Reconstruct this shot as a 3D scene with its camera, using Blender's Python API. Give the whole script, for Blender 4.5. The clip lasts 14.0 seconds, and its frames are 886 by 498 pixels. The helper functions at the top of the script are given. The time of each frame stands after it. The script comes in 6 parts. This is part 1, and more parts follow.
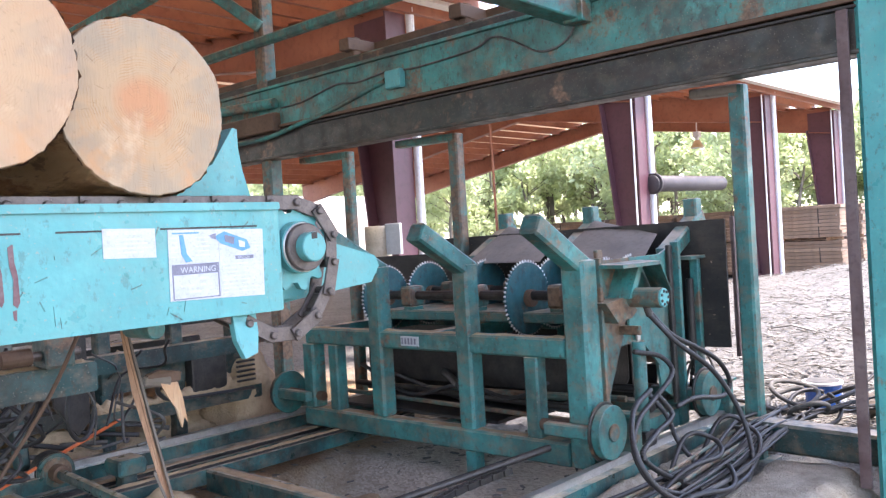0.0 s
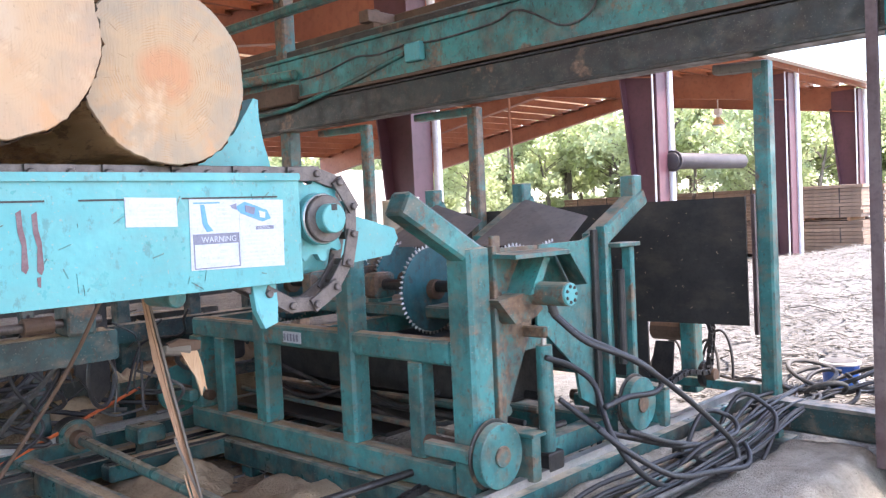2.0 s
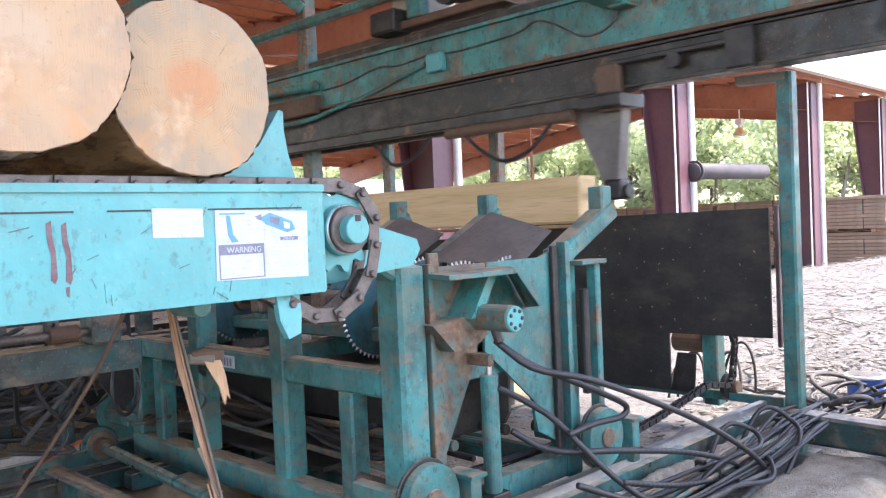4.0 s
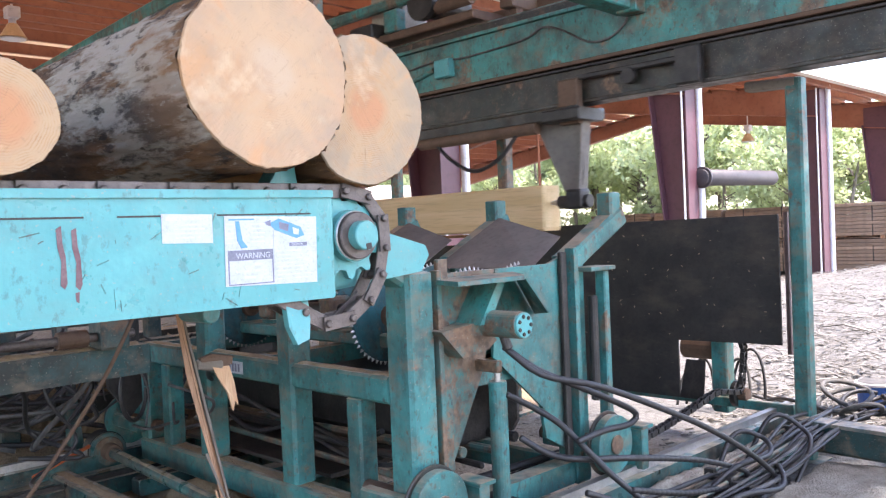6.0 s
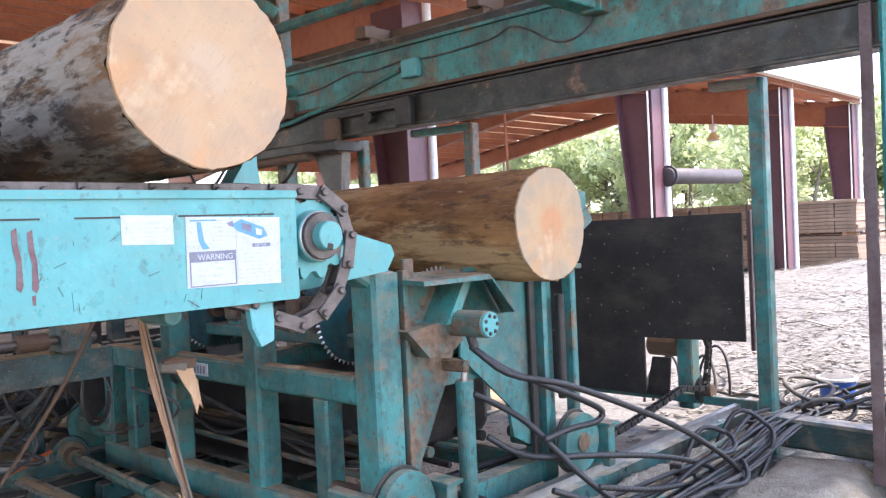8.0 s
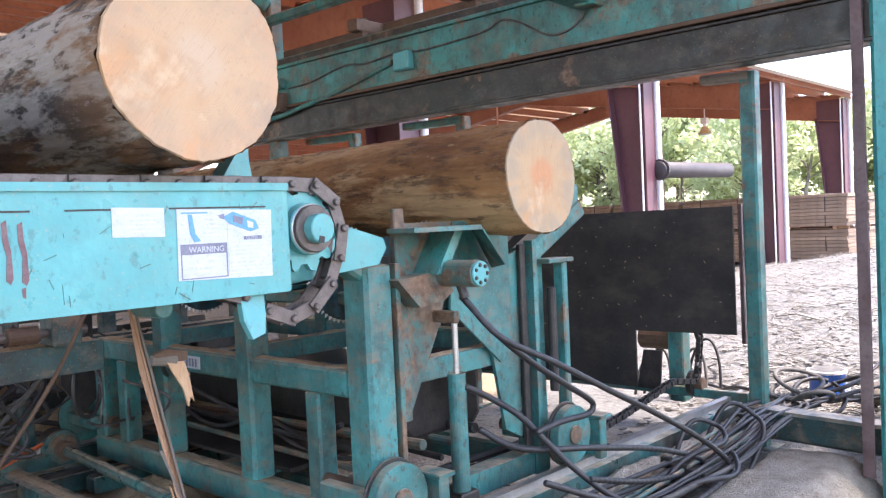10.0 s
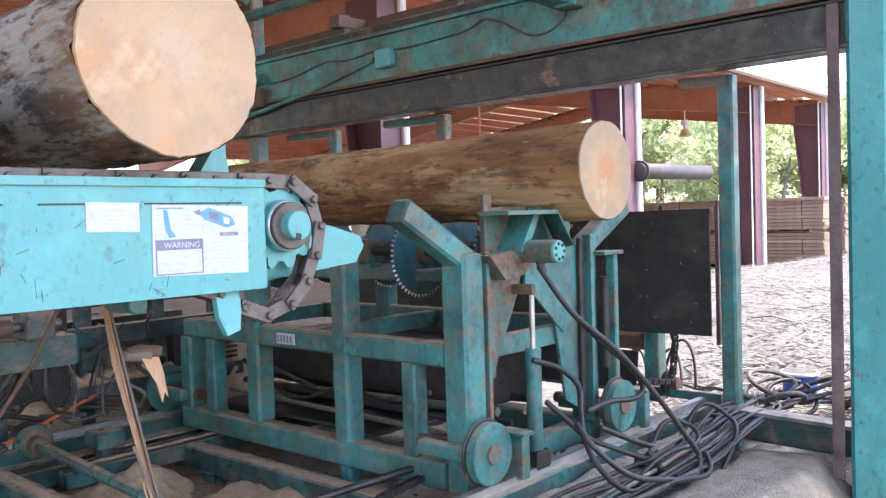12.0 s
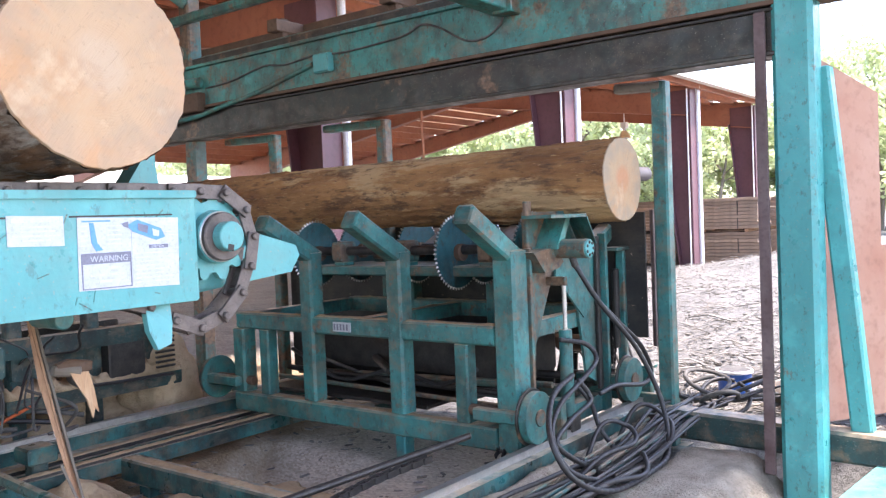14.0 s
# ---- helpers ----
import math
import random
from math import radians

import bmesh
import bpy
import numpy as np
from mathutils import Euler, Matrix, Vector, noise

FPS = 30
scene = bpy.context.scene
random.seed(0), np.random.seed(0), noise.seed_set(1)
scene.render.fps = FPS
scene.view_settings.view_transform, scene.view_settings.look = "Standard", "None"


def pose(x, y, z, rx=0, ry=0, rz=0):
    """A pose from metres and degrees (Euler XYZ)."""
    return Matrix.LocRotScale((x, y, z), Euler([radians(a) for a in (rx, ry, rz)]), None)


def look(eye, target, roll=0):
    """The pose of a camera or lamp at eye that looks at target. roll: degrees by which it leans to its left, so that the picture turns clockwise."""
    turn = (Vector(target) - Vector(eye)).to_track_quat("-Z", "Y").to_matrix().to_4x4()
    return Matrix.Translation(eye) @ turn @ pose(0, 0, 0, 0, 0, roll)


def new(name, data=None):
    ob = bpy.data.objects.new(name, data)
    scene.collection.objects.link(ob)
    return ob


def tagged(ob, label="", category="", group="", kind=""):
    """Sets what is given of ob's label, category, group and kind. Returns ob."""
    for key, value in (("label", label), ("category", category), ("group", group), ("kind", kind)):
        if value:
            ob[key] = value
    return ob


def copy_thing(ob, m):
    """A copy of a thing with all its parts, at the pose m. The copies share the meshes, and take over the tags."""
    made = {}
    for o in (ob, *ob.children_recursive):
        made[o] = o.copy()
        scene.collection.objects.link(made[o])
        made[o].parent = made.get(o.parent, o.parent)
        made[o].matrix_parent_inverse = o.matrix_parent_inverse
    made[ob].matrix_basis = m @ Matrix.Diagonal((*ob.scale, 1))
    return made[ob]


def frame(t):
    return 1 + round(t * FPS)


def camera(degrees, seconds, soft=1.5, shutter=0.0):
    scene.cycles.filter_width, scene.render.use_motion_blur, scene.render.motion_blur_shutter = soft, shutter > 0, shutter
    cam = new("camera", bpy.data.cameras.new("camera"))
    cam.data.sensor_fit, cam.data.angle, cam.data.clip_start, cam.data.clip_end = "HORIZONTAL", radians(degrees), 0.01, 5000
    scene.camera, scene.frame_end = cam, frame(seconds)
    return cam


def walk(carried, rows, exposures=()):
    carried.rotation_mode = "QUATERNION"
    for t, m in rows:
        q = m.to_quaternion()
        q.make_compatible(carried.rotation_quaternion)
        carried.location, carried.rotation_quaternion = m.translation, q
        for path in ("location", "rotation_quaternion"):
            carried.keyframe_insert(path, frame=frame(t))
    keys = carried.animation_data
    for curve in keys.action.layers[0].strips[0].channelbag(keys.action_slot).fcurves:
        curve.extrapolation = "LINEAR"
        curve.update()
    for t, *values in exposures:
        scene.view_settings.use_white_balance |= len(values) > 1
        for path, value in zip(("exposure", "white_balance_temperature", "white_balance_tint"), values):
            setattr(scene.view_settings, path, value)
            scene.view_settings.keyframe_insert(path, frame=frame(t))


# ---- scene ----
# Plan: x runs along the carriage rails, y along the overhead beam and the logs, z up from the yard.
cam = camera(55.49, 14.0, soft=1.3, shutter=0.4)
PATH = [
    (0.0, pose(0.000, -0.000, 1.600, 89.308, 3.420, -47.618)),
    (0.5, pose(-0.000, -0.003, 1.599, 88.550, 2.714, -47.765)),
    (1.0, pose(-0.003, 0.000, 1.596, 88.041, 2.635, -47.432)),
    (1.5, pose(-0.006, 0.009, 1.594, 87.816, 2.679, -46.931)),
    (2.0, pose(-0.007, 0.010, 1.593, 87.682, 2.679, -46.490)),
    (2.5, pose(-0.009, 0.017, 1.592, 87.514, 2.520, -46.303)),
    (3.0, pose(-0.017, 0.021, 1.595, 87.513, 2.292, -46.006)),
    (3.5, pose(-0.021, 0.020, 1.599, 88.111, 2.462, -45.603)),
    (4.0, pose(-0.022, 0.017, 1.601, 88.380, 2.477, -45.201)),
    (6.5, pose(-0.022, 0.028, 1.602, 88.831, 2.402, -44.709)),
    (7.0, pose(-0.017, 0.026, 1.605, 88.766, 2.554, -44.945)),
    (7.5, pose(-0.006, 0.020, 1.604, 88.747, 2.705, -46.220)),
    (8.0, pose(-0.005, 0.017, 1.604, 88.648, 2.664, -46.770)),
    (8.5, pose(-0.004, 0.016, 1.601, 88.531, 2.743, -46.969)),
    (11.0, pose(-0.005, 0.016, 1.603, 88.022, 2.313, -47.564)),
    (11.5, pose(0.000, 0.006, 1.605, 87.985, 2.090, -47.875)),
    (12.0, pose(-0.001, -0.002, 1.605, 87.990, 1.811, -48.587)),
    (12.5, pose(0.002, -0.005, 1.608, 87.808, 1.893, -48.892)),
    (13.0, pose(0.012, -0.009, 1.612, 87.479, 2.091, -49.536)),
    (13.5, pose(0.022, -0.029, 1.624, 87.580, 2.237, -51.412)),
    (14.0, pose(0.023, -0.035, 1.632, 87.965, 2.306, -52.313)),
]
# the camera brightens its picture a little in the first seconds
walk(cam, PATH, ((0.0, 2.77, 6800, 21), (2.0, 2.84, 6800, 21), (3.0, 2.87, 6800, 21), (4.0, 2.84, 6800, 21), (6.5, 2.78, 6800, 21), (14.0, 2.78, 6800, 21)))

# world, sun and exposure
SUN_AZ, SUN_EL = 152.0, 64.0   # compass angle of the sun, clockwise from +y
world = bpy.data.worlds.new("sky")
scene.world = world
world.use_nodes = True
wn = world.node_tree.nodes
sky = wn.new("ShaderNodeTexSky")
sky.sky_type = "NISHITA"
sky.sun_disc = False
sky.sun_elevation, sky.sun_rotation = radians(SUN_EL), radians(SUN_AZ)
sky.air_density, sky.dust_density = 1.0, 1.2
wn["Background"].inputs["Strength"].default_value = 0.15
world.node_tree.links.new(sky.outputs[0], wn["Background"].inputs["Color"])
sun = new("sun", bpy.data.lights.new("sun", "SUN"))
sun.data.energy, sun.data.angle, sun.data.color = 2.5, radians(6), (1.0, 0.96, 0.90)
sd = Vector((math.sin(radians(SUN_AZ)) * math.cos(radians(SUN_EL)), math.cos(radians(SUN_AZ)) * math.cos(radians(SUN_EL)), math.sin(radians(SUN_EL))))
sun.matrix_world = look(sd * 60, (0, 0, 0))


# ---- materials ----
def mat_nodes(name, rough=0.6, metal=0.0):
    m = bpy.data.materials.new(name)
    m.use_nodes = True
    t = m.node_tree
    b = t.nodes["Principled BSDF"]
    b.inputs["Roughness"].default_value, b.inputs["Metallic"].default_value = rough, metal
    return m, t, b


def add_noise(t, scale, detail=4.0, stretch=None, rough=0.55):
    co = t.nodes.new("ShaderNodeTexCoord")
    n = t.nodes.new("ShaderNodeTexNoise")
    n.inputs["Scale"].default_value, n.inputs["Detail"].default_value, n.inputs["Roughness"].default_value = scale, detail, rough
    if stretch:
        mp = t.nodes.new("ShaderNodeMapping")
        mp.inputs["Scale"].default_value = stretch
        t.links.new(co.outputs["Object"], mp.inputs[0])
        t.links.new(mp.outputs[0], n.inputs["Vector"])
    else:
        t.links.new(co.outputs["Object"], n.inputs["Vector"])
    return n.outputs["Fac"]


def ramp(t, fac, lo, hi, a=0.0, b=1.0):
    r = t.nodes.new("ShaderNodeMapRange")
    r.inputs["From Min"].default_value, r.inputs["From Max"].default_value = lo, hi
    r.inputs["To Min"].default_value, r.inputs["To Max"].default_value = a, b
    t.links.new(fac, r.inputs["Value"])
    return r.outputs["Result"]


def mix(t, fac, a, b):
    n = t.nodes.new("ShaderNodeMix")
    n.data_type = "RGBA"
    if isinstance(fac, float):
        n.inputs["Factor"].default_value = fac
    else:
        t.links.new(fac, n.inputs["Factor"])
    for key, v in (("A", a), ("B", b)):
        s = [i for i in n.inputs if i.name == key and i.type == "RGBA"][0]
        if isinstance(v, tuple):
            s.default_value = (*v, 1)
        else:
            t.links.new(v, s)
    return [o for o in n.outputs if o.type == "RGBA"][0]


def calc(t, op, a, b):
    n = t.nodes.new("ShaderNodeMath")
    n.operation = op
    n.use_clamp = op in ("MULTIPLY", "ADD")
    for i, v in enumerate((a, b)):
        if isinstance(v, (int, float)):
            n.inputs[i].default_value = v
        else:
            t.links.new(v, n.inputs[i])
    return n.outputs[0]


def bump(t, b, fac, strength, dist=0.01):
    n = t.nodes.new("ShaderNodeBump")
    n.inputs["Strength"].default_value, n.inputs["Distance"].default_value = strength, dist
    t.links.new(fac, n.inputs["Height"])
    t.links.new(n.outputs[0], b.inputs["Normal"])


def top_dust(t, amount, lo=0.6):
    """How much dust lies on a face that looks up."""
    g = t.nodes.new("ShaderNodeNewGeometry")
    s = t.nodes.new("ShaderNodeSeparateXYZ")
    t.links.new(g.outputs["Normal"], s.inputs[0])
    up = ramp(t, s.outputs["Z"], lo, 0.95)
    return calc(t, "MULTIPLY", calc(t, "MULTIPLY", up, ramp(t, add_noise(t, 9.0, 5), 0.3, 0.6)), amount)


def paint(name, col, dark, rust=0.35, dust=0.8, rough=0.45, grime=0.6, patch=5.5):
    """Machine paint: two tones, rust where it has worn through, grease, chips and sawdust on top."""
    m, t, b = mat_nodes(name, rough)
    c = mix(t, ramp(t, add_noise(t, 1.9, 8, None, 0.66), 0.40, 0.62, 0.0, grime), col, dark)
    c = mix(t, ramp(t, add_noise(t, 8.0, 9, (1, 1, 0.45), 0.7), 0.50, 0.64, 0.0, 0.9 * grime), c, dark)
    c = mix(t, ramp(t, add_noise(t, 4.3, 7, None, 0.66), 0.54, 0.68, 0.0, 0.6 * grime), c, tuple(min(1.0, x * 1.5 + 0.015) for x in col))
    c = mix(t, ramp(t, add_noise(t, 28.0, 8, (1, 1, 0.6), 0.7), 0.57, 0.64, 0.0, 0.85 * grime), c, (0.045, 0.033, 0.025))
    worn = ramp(t, add_noise(t, patch, 10, None, 0.7), 0.70 - rust * 0.25, 0.755 - rust * 0.22, 0.0, 0.9)
    c = mix(t, worn, c, mix(t, ramp(t, add_noise(t, 24.0, 5), 0.35, 0.65), (0.075, 0.036, 0.019), (0.20, 0.11, 0.06)))
    c = mix(t, ramp(t, add_noise(t, 85.0, 4), 0.65, 0.70, 0.0, 0.55), c, (0.30, 0.27, 0.22))
    c = mix(t, ramp(t, add_noise(t, 5.5, 8, (1, 1, 1.6), 0.66), 0.48, 0.66, 0.0, 0.6 * dust), c, (0.17, 0.125, 0.082))
    c = mix(t, top_dust(t, dust), c, (0.40, 0.31, 0.21))
    t.links.new(c, b.inputs["Base Color"])
    t.links.new(ramp(t, add_noise(t, 8.0, 5), 0.3, 0.7, rough - 0.12, rough + 0.25), b.inputs["Roughness"])
    bump(t, b, add_noise(t, 45.0, 6), 0.3, 0.004)
    return m


def plain(name, a, c, scale=6.0, rough=0.7, metal=0.0, bumps=0.3, stretch=None, bscale=None, bdist=0.006):
    m, t, b = mat_nodes(name, rough, metal)
    k = mix(t, ramp(t, add_noise(t, scale, 6, stretch), 0.3, 0.7), a, c)
    k = mix(t, ramp(t, add_noise(t, scale * 7, 4, stretch), 0.5, 0.75, 0.0, 0.5), k, tuple(x * 0.6 for x in a))
    t.links.new(k, b.inputs["Base Color"])
    if bumps:
        bump(t, b, add_noise(t, bscale or scale * 6, 6, stretch), bumps, bdist)
    return m


def pieces(name, a, c, scale=8.0, rough=0.75, stretch=None, bumps=0.3):
    """A material that changes from piece to piece by the object's random number."""
    m, t, b = mat_nodes(name, rough)
    info = t.nodes.new("ShaderNodeObjectInfo")
    k = mix(t, info.outputs["Random"], a, c)
    k = mix(t, ramp(t, add_noise(t, scale, 6, stretch), 0.35, 0.7, 0.0, 0.6), k, tuple(x * 0.55 for x in a))
    t.links.new(k, b.inputs["Base Color"])
    bump(t, b, add_noise(t, scale * 5, 5, stretch), bumps, 0.004)
    return m


def end_grain(name, heart, sap, rim, show, cracks):
    """Sawn end of a log: growth rings about the axis, a darker heart, checks and saw marks."""
    m, t, b = mat_nodes(name, 0.75)
    co = t.nodes.new("ShaderNodeTexCoord")
    sx = t.nodes.new("ShaderNodeSeparateXYZ")
    t.links.new(co.outputs["Object"], sx.inputs[0])
    r = calc_free(t, "POWER", calc_free(t, "ADD", calc_free(t, "MULTIPLY", sx.outputs["X"], sx.outputs["X"]), calc_free(t, "MULTIPLY", sx.outputs["Z"], sx.outputs["Z"])), 0.5)
    wob = calc_free(t, "ADD", r, calc_free(t, "MULTIPLY", calc_free(t, "SUBTRACT", add_noise(t, 4.0, 4), 0.5), 0.10))
    wide = calc_free(t, "ADD", wob, calc_free(t, "MULTIPLY", add_noise(t, 5.0, 5, None, 0.6), 0.016))
    def ring(k):
        n = t.nodes.new("ShaderNodeMath")
        n.operation = "SINE"
        t.links.new(calc_free(t, "MULTIPLY", wide, k), n.inputs[0])
        return n.outputs[0]
    c = mix(t, ramp(t, wob, 0.065, 0.115), heart, sap)
    c = mix(t, ramp(t, wob, 0.19, 0.29, 0.0, 0.85), c, rim)
    late = calc(t, "MULTIPLY", ramp(t, ring(760.0), -0.1, 1.0), ramp(t, add_noise(t, 7.0, 6, None, 0.65), 0.46, 0.60, 0.05 * show, show))
    c = mix(t, late, c, (0.33, 0.16, 0.065))
    c = mix(t, calc(t, "MULTIPLY", ramp(t, ring(140.0), 0.2, 1.0), ramp(t, add_noise(t, 3.1, 3), 0.42, 0.6, 0.0, 0.55 * show)), c, (0.46, 0.25, 0.11))
    # grey weathering, orange resin, pale scuffs
    c = mix(t, ramp(t, add_noise(t, 5.0, 6, None, 0.62), 0.52, 0.68, 0.0, 0.45), c, (0.27, 0.215, 0.165))
    c = mix(t, ramp(t, add_noise(t, 2.3, 5, None, 0.6), 0.52, 0.66, 0.0, 0.55), c, (0.46, 0.225, 0.085))
    c = mix(t, ramp(t, add_noise(t, 3.4, 6, None, 0.65), 0.56, 0.66, 0.0, 0.45), c, (0.62, 0.47, 0.30))
    # checks that run out from the heart
    an = calc_free(t, "ARCTAN2", sx.outputs["Z"], sx.outputs["X"])
    cb = t.nodes.new("ShaderNodeCombineXYZ")
    t.links.new(calc_free(t, "MULTIPLY", an, 9.0), cb.inputs[0])
    t.links.new(calc_free(t, "MULTIPLY", r, 5.0), cb.inputs[1])
    nz = t.nodes.new("ShaderNodeTexNoise")
    nz.inputs["Scale"].default_value, nz.inputs["Detail"].default_value = 1.6, 5.0
    t.links.new(cb.outputs[0], nz.inputs["Vector"])
    check = ramp(t, nz.outputs["Fac"], 0.66, 0.71, 0.0, cracks)
    c = mix(t, check, c, (0.19, 0.105, 0.05))
    # stained sectors near the rim
    cs = t.nodes.new("ShaderNodeCombineXYZ")
    t.links.new(calc_free(t, "MULTIPLY", an, 1.6), cs.inputs[0])
    t.links.new(calc_free(t, "MULTIPLY", r, 2.5), cs.inputs[1])
    ns = t.nodes.new("ShaderNodeTexNoise")
    ns.inputs["Scale"].default_value, ns.inputs["Detail"].default_value = 1.5, 7.0
    t.links.new(cs.outputs[0], ns.inputs["Vector"])
    c = mix(t, calc(t, "MULTIPLY", ramp(t, ns.outputs["Fac"], 0.46, 0.58), ramp(t, wob, 0.14, 0.24, 0.0, min(1.0, show + 0.1))), c, (0.31, 0.235, 0.155))
    c = mix(t, calc(t, "MULTIPLY", ramp(t, ns.outputs["Fac"], 0.36, 0.44, 1.0, 0.0), ramp(t, wob, 0.16, 0.26, 0.0, 0.6)), c, (0.50, 0.26, 0.115))
    # fibres torn by the saw
    saw = add_noise(t, 9.0, 8, (9, 1, 0.6), 0.65)
    c = mix(t, ramp(t, saw, 0.60, 0.72, 0.0, 0.35), c, (0.24, 0.15, 0.085))
    c = mix(t, ramp(t, add_noise(t, 70.0, 5), 0.62, 0.70, 0.0, 0.35), c, (0.27, 0.17, 0.095))
    t.links.new(c, b.inputs["Base Color"])
    bump(t, b, calc_free(t, "ADD", add_noise(t, 30.0, 8, (4, 1, 0.5), 0.65), calc_free(t, "MULTIPLY", check, -0.6)), 0.5, 0.006)
    return m


def calc_free(t, op, a, b):
    o = calc(t, op, a, b)
    o.node.use_clamp = False
    return o


def bark(name, a, c, pale, amount, flake, dark):
    m, t, b = mat_nodes(name, 0.8)
    k = mix(t, ramp(t, add_noise(t, 4.0, 9, (1, 0.3, 1), 0.65), 0.38, 0.62), a, c)
    k = mix(t, ramp(t, add_noise(t, 2.4, 8, (1, 0.25, 1), 0.68), 0.62 - amount, 0.67 - amount), k, pale)
    k = mix(t, ramp(t, add_noise(t, 6.0, 9, (1, 0.25, 1), 0.7), 0.53, 0.60, 0.0, dark), k, flake)
    k = mix(t, ramp(t, add_noise(t, 20.0, 9, (1, 0.3, 1), 0.7), 0.55, 0.62, 0.0, dark), k, flake)
    k = mix(t, ramp(t, add_noise(t, 1.6, 6, (1, 0.5, 1), 0.6), 0.54, 0.68, 0.0, 0.5), k, tuple(min(1.0, x * 1.2) for x in c))
    k = mix(t, ramp(t, add_noise(t, 60.0, 6, (1, 0.14, 1), 0.65), 0.61, 0.66, 0.0, 0.7), k, pale)
    t.links.new(k, b.inputs["Base Color"])
    bump(t, b, add_noise(t, 12.0, 11, (1, 0.3, 1), 0.72), 1.0, 0.05)
    return m


# Same paint as the conveyor's: base darkened for its shade, besides the wear.
TEAL = paint("teal_paint_worn_shaded", (0.030, 0.190, 0.176), (0.020, 0.062, 0.056), 0.48, 1.0, 0.42, 0.85)
# Much darker teal base, with grease and rust patches and sawdust on top.
TEAL_DARK = paint("teal_paint_dark_patchy", (0.010, 0.056, 0.054), (0.014, 0.017, 0.015), 0.5, 1.0, 0.45, 0.95)
TEAL_OILY = paint("teal_paint_oily", (0.018, 0.120, 0.114), (0.010, 0.016, 0.015), 0.35, 0.9, 0.34, 1.0)
# Conveyor's copy of the teal, with its brighter light put into the colour.
TEAL_LIT = paint("teal_paint_lit", (0.074, 0.315, 0.306), (0.052, 0.25, 0.243), 0.10, 0.25, 0.36, 0.4)
TEAL_BEAM = paint("teal_paint_rusty", (0.034, 0.225, 0.200), (0.040, 0.070, 0.058), 0.62, 0.7, 0.42, 0.9, 2.6)
TEAL_POST = paint("teal_paint_post", (0.05, 0.33, 0.325), (0.035, 0.24, 0.235), 0.2, 0.2, 0.35, 0.6)
RUST_TEAL = paint("rust_over_teal", (0.035, 0.150, 0.136), (0.07, 0.055, 0.04), 0.95, 0.7, 0.55, 0.9, 4.5)
DISC_BLUE = paint("disc_blue_paint", (0.018, 0.115, 0.125), (0.010, 0.035, 0.040), 0.45, 0.3, 0.4, 0.9)
# Base darkened to look shaded, though the sun reaches this pipe.
PIPE_GREY = plain("grey_pipe_shaded", (0.04, 0.035, 0.038), (0.065, 0.055, 0.058), 3.0, 0.6, 0.0, 0.1)
STEEL_DARK = paint("beam_dark_steel", (0.014, 0.019, 0.015), (0.024, 0.014, 0.009), 0.46, 0.35, 0.40, 0.9, 2.2)
RUST = plain("rusty_steel", (0.085, 0.048, 0.03), (0.145, 0.085, 0.052), 5.0, 0.75, 0.1, 0.4)
RUST_PLATE = plain("rust_brown_sheet", (0.24, 0.12, 0.085), (0.30, 0.19, 0.15), 2.0, 0.7, 0.1, 0.3)
BROWN_STEEL = plain("brown_guard_steel", (0.075, 0.040, 0.040), (0.17, 0.125, 0.12), 4.0, 0.6, 0.2, 0.4)
GREASE = plain("greasy_iron", (0.022, 0.020, 0.019), (0.06, 0.052, 0.046), 8.0, 0.5, 0.4, 0.4)
CHAIN = plain("chain_iron", (0.075, 0.062, 0.055), (0.16, 0.13, 0.115), 12.0, 0.5, 0.55, 0.4)
BRIGHT = plain("bare_steel", (0.45, 0.43, 0.40), (0.6, 0.58, 0.55), 12.0, 0.35, 0.85, 0.15)
SHEET = plain("dusty_sheet_steel", (0.14, 0.125, 0.11), (0.21, 0.18, 0.15), 4.0, 0.8, 0.1, 0.25)
def sheet_mat():
    """Black belt rubber with brown dust smears and stuck chips."""
    m = plain("black_rubber_sheet", (0.014, 0.0135, 0.013), (0.036, 0.033, 0.029), 5.0, 0.75, 0.0, 0.35)
    t = m.node_tree
    b = t.nodes["Principled BSDF"]
    k = b.inputs["Base Color"].links[0].from_socket
    k = mix(t, ramp(t, add_noise(t, 1.7, 6, (1, 1, 2.5), 0.65), 0.50, 0.72, 0.0, 0.6), k, (0.085, 0.068, 0.048))
    k = mix(t, ramp(t, add_noise(t, 30.0, 5, (0.4, 0.4, 1.6), 0.6), 0.64, 0.72, 0.0, 0.5), k, (0.11, 0.09, 0.065))
    k = mix(t, ramp(t, add_noise(t, 22.0, 3), 0.73, 0.76, 0.0, 0.8), k, (0.30, 0.24, 0.15))
    t.links.new(k, b.inputs["Base Color"])
    return m


